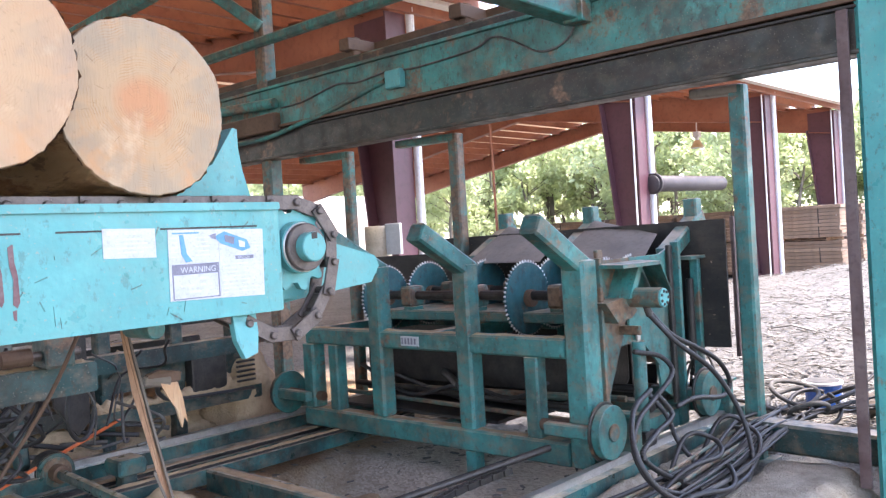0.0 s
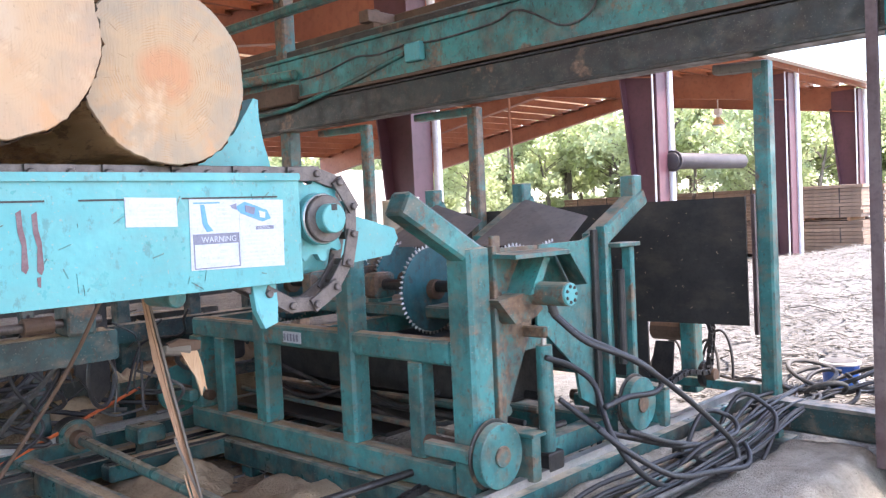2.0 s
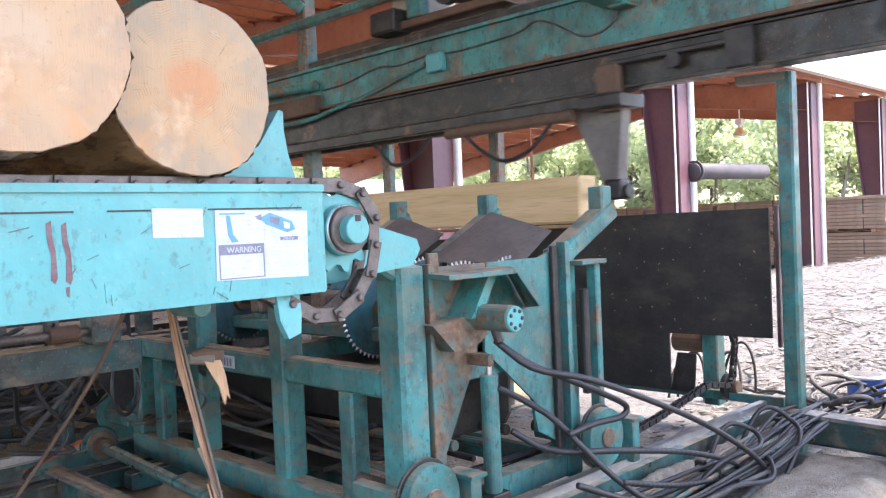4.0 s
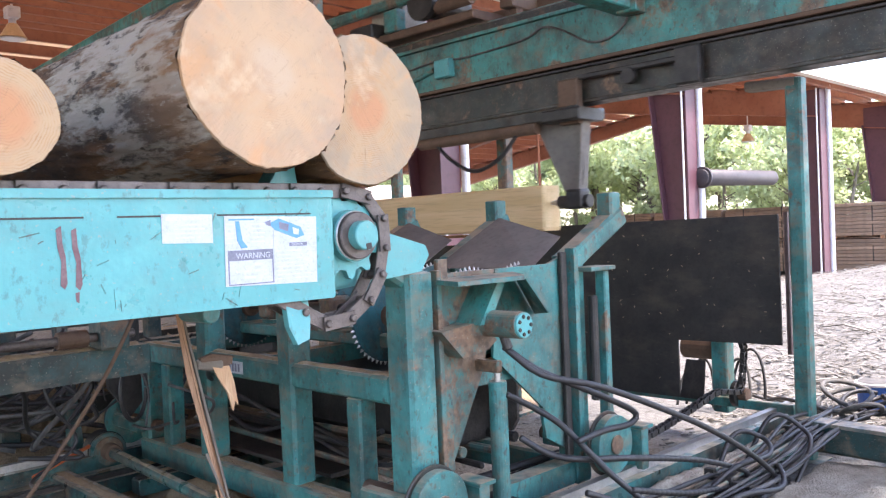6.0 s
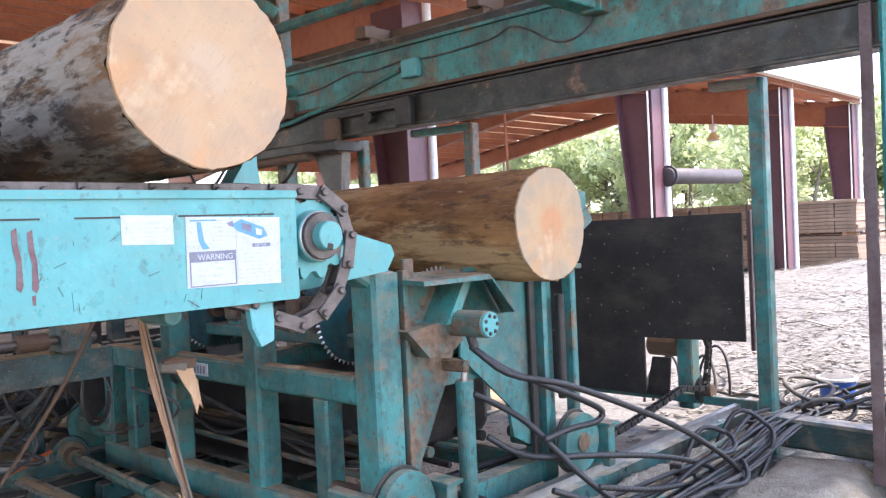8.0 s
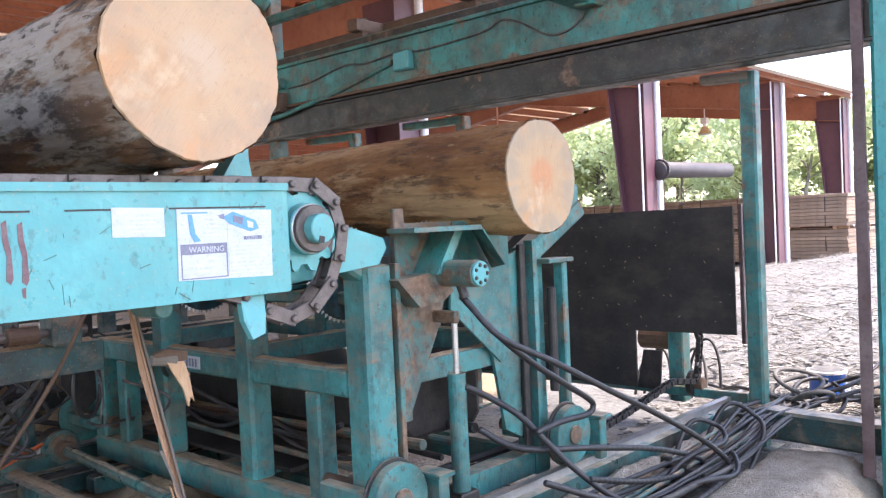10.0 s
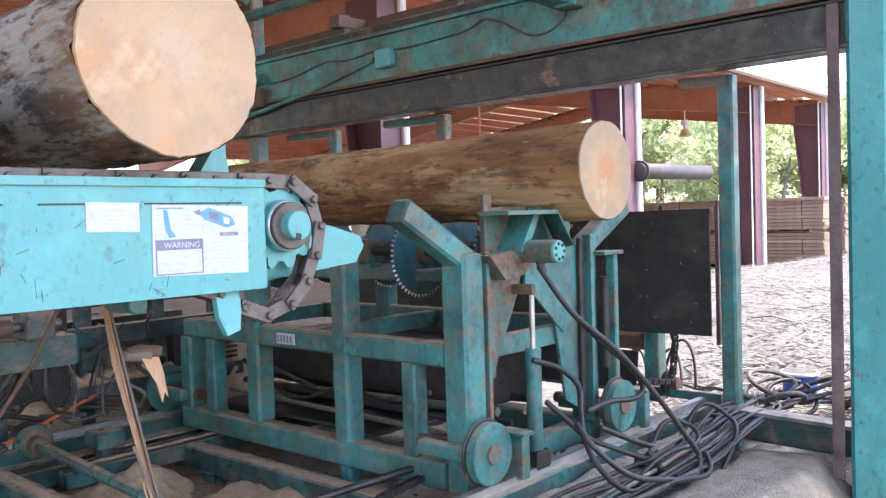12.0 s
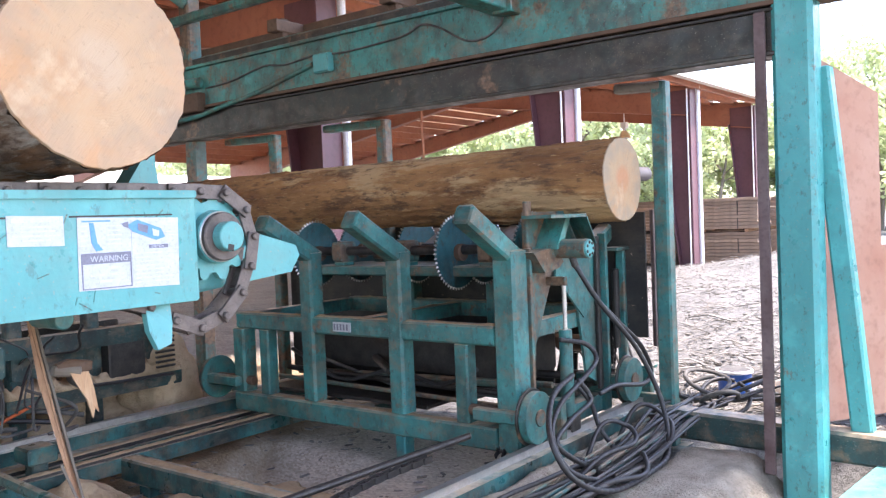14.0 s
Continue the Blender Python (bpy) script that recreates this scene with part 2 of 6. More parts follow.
BLACK_SHEET = sheet_mat()
HOSE = plain("hydraulic_hose_rubber", (0.009, 0.0085, 0.010), (0.026, 0.023, 0.022), 9.0, 0.5, 0.0, 0.3)
HOSE_DUSTY = plain("dusty_hose_rubber", (0.035, 0.034, 0.034), (0.12, 0.112, 0.102), 9.0, 0.8, 0.0, 0.4)
PURPLE = plain("maroon_column_paint", (0.085, 0.034, 0.045), (0.115, 0.048, 0.062), 1.5, 0.5, 0.0, 0.05)
RED_OXIDE = plain("red_oxide_primer", (0.25, 0.09, 0.052), (0.33, 0.135, 0.08), 1.2, 0.6, 0.0, 0.05)
def deck_mat():
    """Thin cream roof sheet, with translucency added to brighten its underside."""
    m = plain("cream_roof_sheet", (0.66, 0.58, 0.49), (0.78, 0.70, 0.60), 2.0, 0.7, 0.0, 0.1)
    t = m.node_tree
    b = t.nodes["Principled BSDF"]
    tr = t.nodes.new("ShaderNodeBsdfTranslucent")
    tr.inputs["Color"].default_value = (0.75, 0.62, 0.48, 1)
    ms = t.nodes.new("ShaderNodeMixShader")
    ms.inputs[0].default_value = 0.42
    out = [n for n in t.nodes if n.type == "OUTPUT_MATERIAL"][0]
    t.links.new(b.outputs[0], ms.inputs[1])
    t.links.new(tr.outputs[0], ms.inputs[2])
    t.links.new(ms.outputs[0], out.inputs[0])
    return m


ROOF_SHEET = deck_mat()
DECK = plain("cream_roof_deck", (0.68, 0.62, 0.54), (0.78, 0.72, 0.64), 2.0, 0.7, 0.0, 0.1)
GALV = plain("white_downspout", (0.62, 0.63, 0.66), (0.75, 0.76, 0.78), 3.0, 0.4, 0.0, 0.1)
PAPER = plain("label_paper", (0.40, 0.42, 0.45), (0.48, 0.495, 0.515), 20.0, 0.45, 0.0, 0.05)
INK = plain("label_ink", (0.13, 0.13, 0.17), (0.2, 0.2, 0.25), 30.0, 0.5, 0.0, 0.0)
INK_PALE = plain("label_ink_pale", (0.42, 0.46, 0.50), (0.55, 0.57, 0.6), 30.0, 0.5, 0.0, 0.0)
INK_BLUE = plain("label_ink_blue", (0.06, 0.22, 0.38), (0.1, 0.3, 0.45), 30.0, 0.5, 0.0, 0.0)
RED_MARK = plain("red_paint_mark", (0.11, 0.035, 0.04), (0.17, 0.11, 0.11), 20.0, 0.5, 0.0, 0.05)
ORANGE = plain("orange_stick_paint", (0.55, 0.10, 0.025), (0.65, 0.16, 0.05), 12.0, 0.5, 0.0, 0.2)
WOOD_RAW = plain("raw_splinter_wood", (0.22, 0.115, 0.06), (0.38, 0.215, 0.12), 18.0, 0.8, 0.0, 0.5, (1, 1, 0.15))
TORN_WOOD = plain("torn_fresh_wood", (0.50, 0.27, 0.14), (0.62, 0.42, 0.26), 25.0, 0.8, 0.0, 0.6, (1, 1, 0.12))
CANT_WOOD = plain("sawn_cant_wood", (0.56, 0.37, 0.17), (0.70, 0.50, 0.27), 9.0, 0.7, 0.0, 0.3, (1, 0.06, 1))
LUMBER = pieces("stacked_lumber", (0.20, 0.135, 0.095), (0.33, 0.23, 0.165), 6.0)
BLUE_PLASTIC = plain("blue_bucket_plastic", (0.02, 0.10, 0.42), (0.03, 0.14, 0.5), 6.0, 0.4, 0.0, 0.05)
TANK = plain("cream_tank_paint", (0.26, 0.22, 0.16), (0.38, 0.33, 0.26), 5.0, 0.5, 0.0, 0.1)
BANK = plain("grey_dust_bank", (0.25, 0.215, 0.165), (0.42, 0.37, 0.295), 7.0, 0.95, 0.0, 1.0, None, 55.0, 0.05)
SAWDUST = plain("sawdust_heap", (0.33, 0.23, 0.135), (0.46, 0.34, 0.215), 3.0, 0.95, 0.0, 0.9, None, 60.0, 0.02)
PALE_DUST = plain("pale_sawdust_floor", (0.30, 0.255, 0.19), (0.50, 0.44, 0.35), 9.0, 0.95, 0.0, 1.0, None, 60.0, 0.03)
TRUNK = plain("tree_bark", (0.10, 0.08, 0.06), (0.19, 0.16, 0.13), 5.0, 0.9, 0.0, 0.6, (1, 1, 0.2))
LOG_BARK = bark("peeled_pine_bark", (0.21, 0.092, 0.032), (0.44, 0.225, 0.082), (0.54, 0.35, 0.17), 0.09, (0.085, 0.042, 0.022), 0.7)
LOG_BARK_BIG = bark("mottled_pine_bark", (0.060, 0.034, 0.022), (0.30, 0.150, 0.062), (0.46, 0.405, 0.335), 0.095, (0.030, 0.021, 0.017), 0.85)
GRAIN = end_grain("log_end_orange_heart", (0.45, 0.215, 0.10), (0.42, 0.28, 0.155), (0.35, 0.27, 0.18), 0.75, 0.5)
GRAIN_BIG = end_grain("log_end_pale", (0.46, 0.325, 0.205), (0.46, 0.30, 0.17), (0.44, 0.28, 0.165), 0.22, 0.12)
LAMP_GLASS = plain("lamp_shade_glass", (0.45, 0.30, 0.16), (0.6, 0.42, 0.25), 6.0, 0.3, 0.0, 0.0)


def leaf_mat():
    m, t, b = mat_nodes("sunlit_leaves", 0.55)
    g = t.nodes.new("ShaderNodeNewGeometry")
    # Far paler than foliage: sun glare and haze are put into these colours.
    k = mix(t, g.outputs["Random Per Island"], (0.26, 0.30, 0.15), (0.50, 0.53, 0.32))
    t.links.new(k, b.inputs["Base Color"])
    tr = t.nodes.new("ShaderNodeBsdfTranslucent")
    tr.inputs["Color"].default_value = (0.56, 0.63, 0.36, 1)
    ms = t.nodes.new("ShaderNodeMixShader")
    ms.inputs[0].default_value = 0.58
    out = [n for n in t.nodes if n.type == "OUTPUT_MATERIAL"][0]
    t.links.new(b.outputs[0], ms.inputs[1])
    t.links.new(tr.outputs[0], ms.inputs[2])
    t.links.new(ms.outputs[0], out.inputs[0])
    return m


LEAF = leaf_mat()


# ---- mesh helpers ----
def thing(name, label, category, m=None, group="", kind=""):
    ob = tagged(new(name), label, category, group, kind)
    ob.empty_display_size = 0.1
    if m is not None:
        ob.matrix_basis = m
    return ob


def part(name, bm, material, parent=None, label="", smooth=False):
    me = bpy.data.meshes.new(name)
    bmesh.ops.recalc_face_normals(bm, faces=bm.faces)
    if smooth:
        for f in bm.faces:
            f.smooth = True
    bm.to_mesh(me)
    bm.free()
    me.materials.append(material)
    ob = new(name, me)
    if parent is not None:
        ob.parent = parent
    if label:
        ob["label"] = label
    return ob


def whole(name, bm, material, label, category, group="", kind="", smooth=False):
    return tagged(part(name, bm, material, None, "", smooth), label, category, group, kind)


def axes(p0, p1):
    d = (Vector(p1) - Vector(p0)).normalized()
    if abs(d.z) > 0.97:
        u = Vector((1, 0, 0))
    else:
        u = d.cross(Vector((0, 0, 1))).normalized()
    v = u.cross(d).normalized()
    return d, u, v


def loft(bm, rings):
    loops = [[bm.verts.new(p) for p in ring] for ring in rings]
    n = len(loops[0])
    for a, b in zip(loops, loops[1:]):
        for i in range(n):
            bm.faces.new((a[i], a[(i + 1) % n], b[(i + 1) % n], b[i]))
    bm.faces.new(loops[0][::-1])
    bm.faces.new(loops[-1])


def bar(p0, p1, w, h, c=0.012, bm=None):
    """A tube of rectangular section with eased edges; w sideways, h upward."""
    bm = bm or bmesh.new()
    p0, p1 = Vector(p0), Vector(p1)
    d, u, v = axes(p0, p1)
    a, b = w / 2, h / 2
    c = min(c, a * 0.4, b * 0.4)
    sec = [(-a + c, -b), (a - c, -b), (a, -b + c), (a, b - c), (a - c, b), (-a + c, b), (-a, b - c), (-a, -b + c)]
    rings = []
    e = min(c, (p1 - p0).length * 0.2)
    for q, s in ((p0, 1 - c / max(a, 0.001)), (p0 + d * e * 0.5, 1), (p1 - d * e * 0.5, 1), (p1, 1 - c / max(a, 0.001))):
        rings.append([q + u * x * s + v * y * s for x, y in sec])
    loft(bm, rings)
    return bm


def block(x0, x1, y0, y1, z0, z1, c=0.01, bm=None):
    return bar(((x0 + x1) / 2, y0, (z0 + z1) / 2), ((x0 + x1) / 2, y1, (z0 + z1) / 2), abs(x1 - x0), z1 - z0, c, bm)


def rod(p0, p1, r0, r1=None, n=20, bm=None, c=0.004):
    bm = bm or bmesh.new()
    p0, p1 = Vector(p0), Vector(p1)
    r1 = r0 if r1 is None else r1
    d, u, v = axes(p0, p1)
    c = min(c, r0 * 0.3, r1 * 0.3)
    rings = []
    for q, r in ((p0, r0 - c), (p0 + d * c, r0), (p1 - d * c, r1), (p1, r1 - c)):
        rings.append([q + u * (math.cos(2 * math.pi * i / n) * r) + v * (math.sin(2 * math.pi * i / n) * r) for i in range(n)])
    loft(bm, rings)
    return bm


def slab(pts, off, bm=None):
    """A flat plate: the outline pts, given the thickness off (a vector)."""
    bm = bm or bmesh.new()
    o = Vector(off)
    loft(bm, [[Vector(p) for p in pts], [Vector(p) + o for p in pts]])
    return bm


def spline(ctrl, steps=8):
    """Points of a smooth curve through ctrl."""
    P = [Vector(c) for c in ctrl]
    P = [P[0] * 2 - P[1]] + P + [P[-1] * 2 - P[-2]]
    out = []
    for i in range(1, len(P) - 2):
        a, b, c, d = P[i - 1:i + 3]
        for k in range(steps):
            s = k / steps
            out.append(0.5 * ((2 * b) + (c - a) * s + (2 * a - 5 * b + 4 * c - d) * s * s + (3 * b - a - 3 * c + d) * s ** 3))
    out.append(P[-2])
    return out


def cable(ctrl, r, steps=8, n=7, bm=None):
    bm = bm or bmesh.new()
    pts = spline(ctrl, steps)
    rings, u = [], None
    for i, p in enumerate(pts):
        d = (pts[min(i + 1, len(pts) - 1)] - pts[max(i - 1, 0)]).normalized()
        if u is None:
            u = d.orthogonal().normalized()
        u = (u - d * u.dot(d)).normalized()
        v = d.cross(u)
        rings.append([p + (u * math.cos(2 * math.pi * k / n) + v * math.sin(2 * math.pi * k / n)) * r for k in range(n)])
    loft(bm, rings)
    return bm


def link_chain(ctrl, pitch, w, bm=None):
    """A roller chain along a curve: flat links in turn wide and narrow, with pins between."""
    bm = bm or bmesh.new()
    pts = spline(ctrl, 24)
    acc = [0.0]
    for p, q in zip(pts, pts[1:]):
        acc.append(acc[-1] + (q - p).length)
    n = int(acc[-1] / pitch)
    at = [Vector([float(np.interp(k * pitch, acc, [p[i] for p in pts])) for i in range(3)]) for k in range(n + 1)]
    for k in range(n):
        d, u, v = axes(at[k], at[k + 1])
        o = u * w * (0.5 if k % 2 else 0.34)
        for sgn in (-1, 1):
            bar(at[k] + o * sgn - d * pitch * 0.2, at[k + 1] + o * sgn + d * pitch * 0.2, w * 0.14, w * 0.75, 0.003, bm)
        rod(at[k] - u * w * 0.6, at[k] + u * w * 0.6, w * 0.24, None, 8, bm, 0.001)
    return bm


def dust_strip(p0, p1, w, h, seed, floor=0.0):
    """An uneven ridge of sawdust lying on a level beam from p0 to p1."""
    p0, p1 = Vector(p0), Vector(p1)
    d, u, v = axes(p0, p1)
    n = max(8, int((p1 - p0).length / 0.022))
    rings = []
    for i in range(n + 1):
        p = p0.lerp(p1, i / n)
        a = noise.noise(Vector((i * 0.16, seed, 0)))
        q = noise.noise(Vector((i * 0.55, seed, 5)))
        z = max(0.003, h * (0.5 + 0.9 * a + 0.5 * q) + floor)
        b = w * (0.36 + 0.10 * noise.noise(Vector((i * 0.3, seed, 9))))
        o = w * 0.08 * noise.noise(Vector((i * 0.25, seed, 13)))
        rings.append([p + u * (o - b) - v * 0.002, p + u * (o - b * 0.6) + v * z * 0.7, p + u * o + v * z, p + u * (o + b * 0.55) + v * z * 0.75, p + u * (o + b) - v * 0.002])
    bm = bmesh.new()
    loft(bm, rings)
    return bm


# ---- ground ----
def ground_z(x, y):
    z = -0.12 + 0.03 * noise.noise(Vector((x * 0.8, y * 0.8, 0))) + 0.012 * noise.noise(Vector((x * 4, y * 4, 3)))
    if x > 5.5:
        k = min(1.0, (x - 5.5) / 1.5)
        z += k * (0.05 * noise.noise(Vector((x * 2.3, y * 2.3, 7))) + 0.03 * abs(noise.noise(Vector((x * 5.5, y * 5.5, 9)))))
    def mound(cx, cy, r, h):
        d = math.hypot(x - cx, y - cy) / r
        return h * (0.5 + 0.5 * math.cos(math.pi * d)) if d < 1 else 0.0
    z += mound(20.5, 5.6, 5.5, 0.55) + mound(14.0, 5.2, 4.0, 0.35) + mound(24, 4.6, 4.0, 0.5)
    z += mound(11, 4.0, 2.4, 0.22) + mound(9.0, 5.5, 1.8, 0.2)
    z += mound(3.2, 8.0, 2.0, 0.75) + mound(2.1, 7.2, 1.3, 0.45) + mound(4.6, 8.0, 1.6, 0.6)
    if 3.6 < x < 6.6 and 0.3 < y < 2.2:
        z -= 0.36 * min(1, (x - 3.6) * 2.5, (6.6 - x) * 2.5, (y - 0.3) * 2.5, (2.2 - y) * 2.5)
    if 3.4 < x < 4.5 and 3.9 < y < 5.3:
        z -= 0.28 * min(1, (x - 3.4) * 6, (4.5 - x) * 3, (y - 3.9) * 2, (5.3 - y) * 5)
    return z


def ground_mat():
    """Grey yard dust, brown sawdust under the log deck, pale chips under the carriage with sunlight put into their
    colour.
    """
    m, t, b = mat_nodes("yard_dust_and_lit_chips", 0.95)
    co = t.nodes.new("ShaderNodeTexCoord")
    sx = t.nodes.new("ShaderNodeSeparateXYZ")
    t.links.new(co.outputs["Object"], sx.inputs[0])
    def shifted(axis, scale, by):
        return calc_free(t, "ADD", sx.outputs[axis], calc_free(t, "MULTIPLY", calc_free(t, "SUBTRACT", add_noise(t, scale, 5), 0.5), by))
    def speckle(scale, a, c):
        v = t.nodes.new("ShaderNodeTexVoronoi")
        v.inputs["Scale"].default_value = scale
        mp = t.nodes.new("ShaderNodeMapping")
        mp.inputs["Scale"].default_value = (1, 0.5, 1)
        t.links.new(co.outputs["Object"], mp.inputs[0])
        t.links.new(mp.outputs[0], v.inputs["Vector"])
        q = t.nodes.new("ShaderNodeSeparateColor")
        t.links.new(v.outputs["Color"], q.inputs[0])
        return mix(t, q.outputs[0], a, c)
    yard = mix(t, ramp(t, add_noise(t, 1.4, 7, None, 0.62), 0.35, 0.65), (0.105, 0.103, 0.098), (0.19, 0.186, 0.176))
    yard = mix(t, 0.45, yard, speckle(38.0, (0.07, 0.066, 0.06), (0.26, 0.25, 0.234)))
    yard = mix(t, ramp(t, add_noise(t, 5.0, 7, (1, 2.5, 1), 0.68), 0.56, 0.66, 0.0, 0.6), yard, (0.07, 0.062, 0.053))
    # Chips are pale, and lightened further for the sunlight on them.
    chips = mix(t, 0.6, mix(t, ramp(t, add_noise(t, 3.0, 6), 0.35, 0.65), (0.54, 0.475, 0.375), (0.66, 0.59, 0.48)), speckle(75.0, (0.30, 0.235, 0.165), (0.74, 0.66, 0.54)))
    dust = mix(t, 0.5, mix(t, ramp(t, add_noise(t, 2.5, 7), 0.35, 0.65), (0.19, 0.125, 0.07), (0.37, 0.265, 0.16)), speckle(95.0, (0.17, 0.11, 0.06), (0.46, 0.34, 0.21)))
    inside = calc(t, "MULTIPLY", ramp(t, shifted("Y", 1.6, 1.2), 2.55, 3.0), ramp(t, shifted("Y", 0.9, 2.0), 9.0, 10.0, 1.0, 0.0))
    k = mix(t, calc(t, "MULTIPLY", inside, ramp(t, shifted("X", 1.5, 1.8), 5.3, 6.2, 1.0, 0.0)), yard, chips)
    k = mix(t, calc(t, "MULTIPLY", inside, ramp(t, shifted("X", 1.8, 1.4), 3.2, 3.7, 1.0, 0.0)), k, dust)
    k = mix(t, calc(t, "MULTIPLY", inside, calc(t, "MULTIPLY", ramp(t, shifted("Y", 1.8, 1.4), 5.0, 5.5), ramp(t, shifted("X", 1.3, 1.5), 6.8, 7.8, 1.0, 0.0))), k, dust)
    t.links.new(k, b.inputs["Base Color"])
    bump(t, b, calc_free(t, "ADD", add_noise(t, 18.0, 9, None, 0.7), calc_free(t, "MULTIPLY", add_noise(t, 90.0, 4), 0.4)), 1.0, 0.035)
    return m


def make_ground():
    bm = bmesh.new()
    def steps(lo, hi, fine_lo, fine_hi, d):
        v, k = list(np.arange(fine_lo, fine_hi, d)), d
        q = fine_hi
        while q < hi:
            v.append(q)
            k *= 1.22
            q += k
        v.append(hi)
        k, q = d, fine_lo
        while True:
            k *= 1.22
            q -= k
            if q < lo:
                break
            v.insert(0, q)
        return [lo] + v
    xs, ys = steps(-900, 1500, -1, 14, 0.11), steps(-900, 1500, 0.5, 9.5, 0.11)
    grid = [[bm.verts.new((x, y, ground_z(x, y))) for x in xs] for y in ys]
    for j in range(len(ys) - 1):
        for i in range(len(xs) - 1):
            bm.faces.new((grid[j][i], grid[j][i + 1], grid[j + 1][i + 1], grid[j + 1][i]))
    ob = part("ground", bm, ground_mat(), None, "", True)
    return tagged(ob, "pale dusty yard strewn with sawdust and bark", "ground", "", "structure")


def make_debris():
    """Bark, chips and offcuts lying on the yard."""
    bm = bmesh.new()
    for k in range(9000):
        if k < 8200:
            x = 6.6 + 17 * random.random() ** 1.5
            y = random.uniform(0.12, 0.44) * x + random.uniform(-0.7, 1.0)
        else:
            x, y = random.uniform(2.4, 6.2), random.uniform(3.0, 8.0)
        big = random.random() < 0.16 and x > 6.6
        l = random.uniform(0.10, 0.34) * (1.9 if random.random() < 0.07 else 1.0) if big else random.uniform(0.02, 0.08)
        w = l * random.uniform(0.03, 0.09) if big else l * random.uniform(0.15, 0.5)
        a = random.gauss(2.2, 0.8)
        z = ground_z(x, y) + 0.006 + w * 0.25
        dx, dy = math.cos(a) * l / 2, math.sin(a) * l / 2
        tz = random.uniform(-0.22, 0.22) * l
        if big:
            bend = Vector((-dy, dx, 0)) * random.uniform(-0.35, 0.35) + Vector((0, 0, random.uniform(0.0, 0.12) * l))
            mid = Vector((x, y, z + abs(tz) * 0.5)) + bend
            p, q = Vector((x - dx, y - dy, z + max(0, -tz))), Vector((x + dx, y + dy, z + max(0, tz)))
            bar(p, mid, w, w * 0.3, 0.002, bm)
            bar(mid, q, w * 0.85, w * 0.3, 0.002, bm)
        else:
            bar((x - dx, y - dy, z + abs(tz)), (x + dx, y + dy, z + abs(tz) + tz), w, w * 0.35, 0.002, bm)
    m, t, b = mat_nodes("bark_and_chips", 0.9)
    g = t.nodes.new("ShaderNodeNewGeometry")
    t.links.new(mix(t, g.outputs["Random Per Island"], (0.085, 0.077, 0.066), (0.27, 0.252, 0.225)), b.inputs["Base Color"])
    whole("bark_debris", bm, m, "scattered bark strips and wood chips on the yard", "debris", "", "stuff")


# ---- building behind ----
COLS = [-5.4, 1.7, 8.66, 15.65, 22.5, 28.0]
EAVE_Y, RIDGE_Y, FAR_Y = 8.4, 16.8, 28.5


def roof_z(y):
    return 5.12 + (y - EAVE_Y) * 0.1 if y < RIDGE_Y else 5.96 - (y - RIDGE_Y) * 0.14


def make_column(x, far=False):
    s = -1 if far else 1
    y0 = FAR_Y - 0.2 if far else 8.6
    c = thing("steel_column", "maroon tapered steel column of the open shed", "column", None, "shed columns")
    top = 4.9
    part("web", slab([(x - 0.012, y0 + s * 0.02, -0.15), (x - 0.012, y0 + s * 0.38, -0.15), (x - 0.012, y0 + s * 0.85, 4.3), (x - 0.012, y0 + s * 0.85, top), (x - 0.012, y0 + s * 0.02, top)], (0.024, 0, 0)), PURPLE, c)
    part("front_flange", block(x - 0.2, x + 0.2, y0 - 0.015, y0 + 0.015, -0.15, top, 0.004), PURPLE, c)
    part("back_flange", bar((x, y0 + s * 0.38, -0.15), (x, y0 + s * 0.85, 4.35), 0.4, 0.03, 0.004), PURPLE, c)
    part("base_plate", block(x - 0.24, x + 0.24, y0 - 0.05, y0 + 0.55 * s, -0.15, -0.11, 0.005), PURPLE, c)
    if not far:
        pipe = rod((x + 0.27, y0 - 0.05, -0.1), (x + 0.27, y0 - 0.05, 5.0), 0.065, None, 12)
        part("downspout", pipe, GALV, c, "white round downspout")
        if x > 10:
            part("edge_pipe", rod((x - 0.235, y0 + 0.06, -0.1), (x - 0.235, y0 + 0.06, 4.9), 0.022, None, 8), GALV, c)
    return c


def make_rafter(x):
    r = thing("roof_frame", "red-brown tapered steel rafter of the shed", "rafter", None, "shed rafters")
    for a, b in ((8.7, RIDGE_Y), (FAR_Y - 0.1, RIDGE_Y)):
        pts = [(x - 0.01, a, roof_z(a) - 0.16), (x - 0.01, b, roof_z(b) - 0.16), (x - 0.01, b, roof_z(b) - 0.62), (x - 0.01, a, roof_z(a) - 0.95)]
        part("web", slab(pts, (0.02, 0, 0)), RED_OXIDE, r)
        part("bottom_flange", bar((x, a, roof_z(a) - 0.96), (x, b, roof_z(b) - 0.63), 0.24, 0.025, 0.004), RED_OXIDE, r)
        part("top_flange", bar((x, a, roof_z(a) - 0.15), (x, b, roof_z(b) - 0.15), 0.24, 0.025, 0.004), RED_OXIDE, r)
    return r


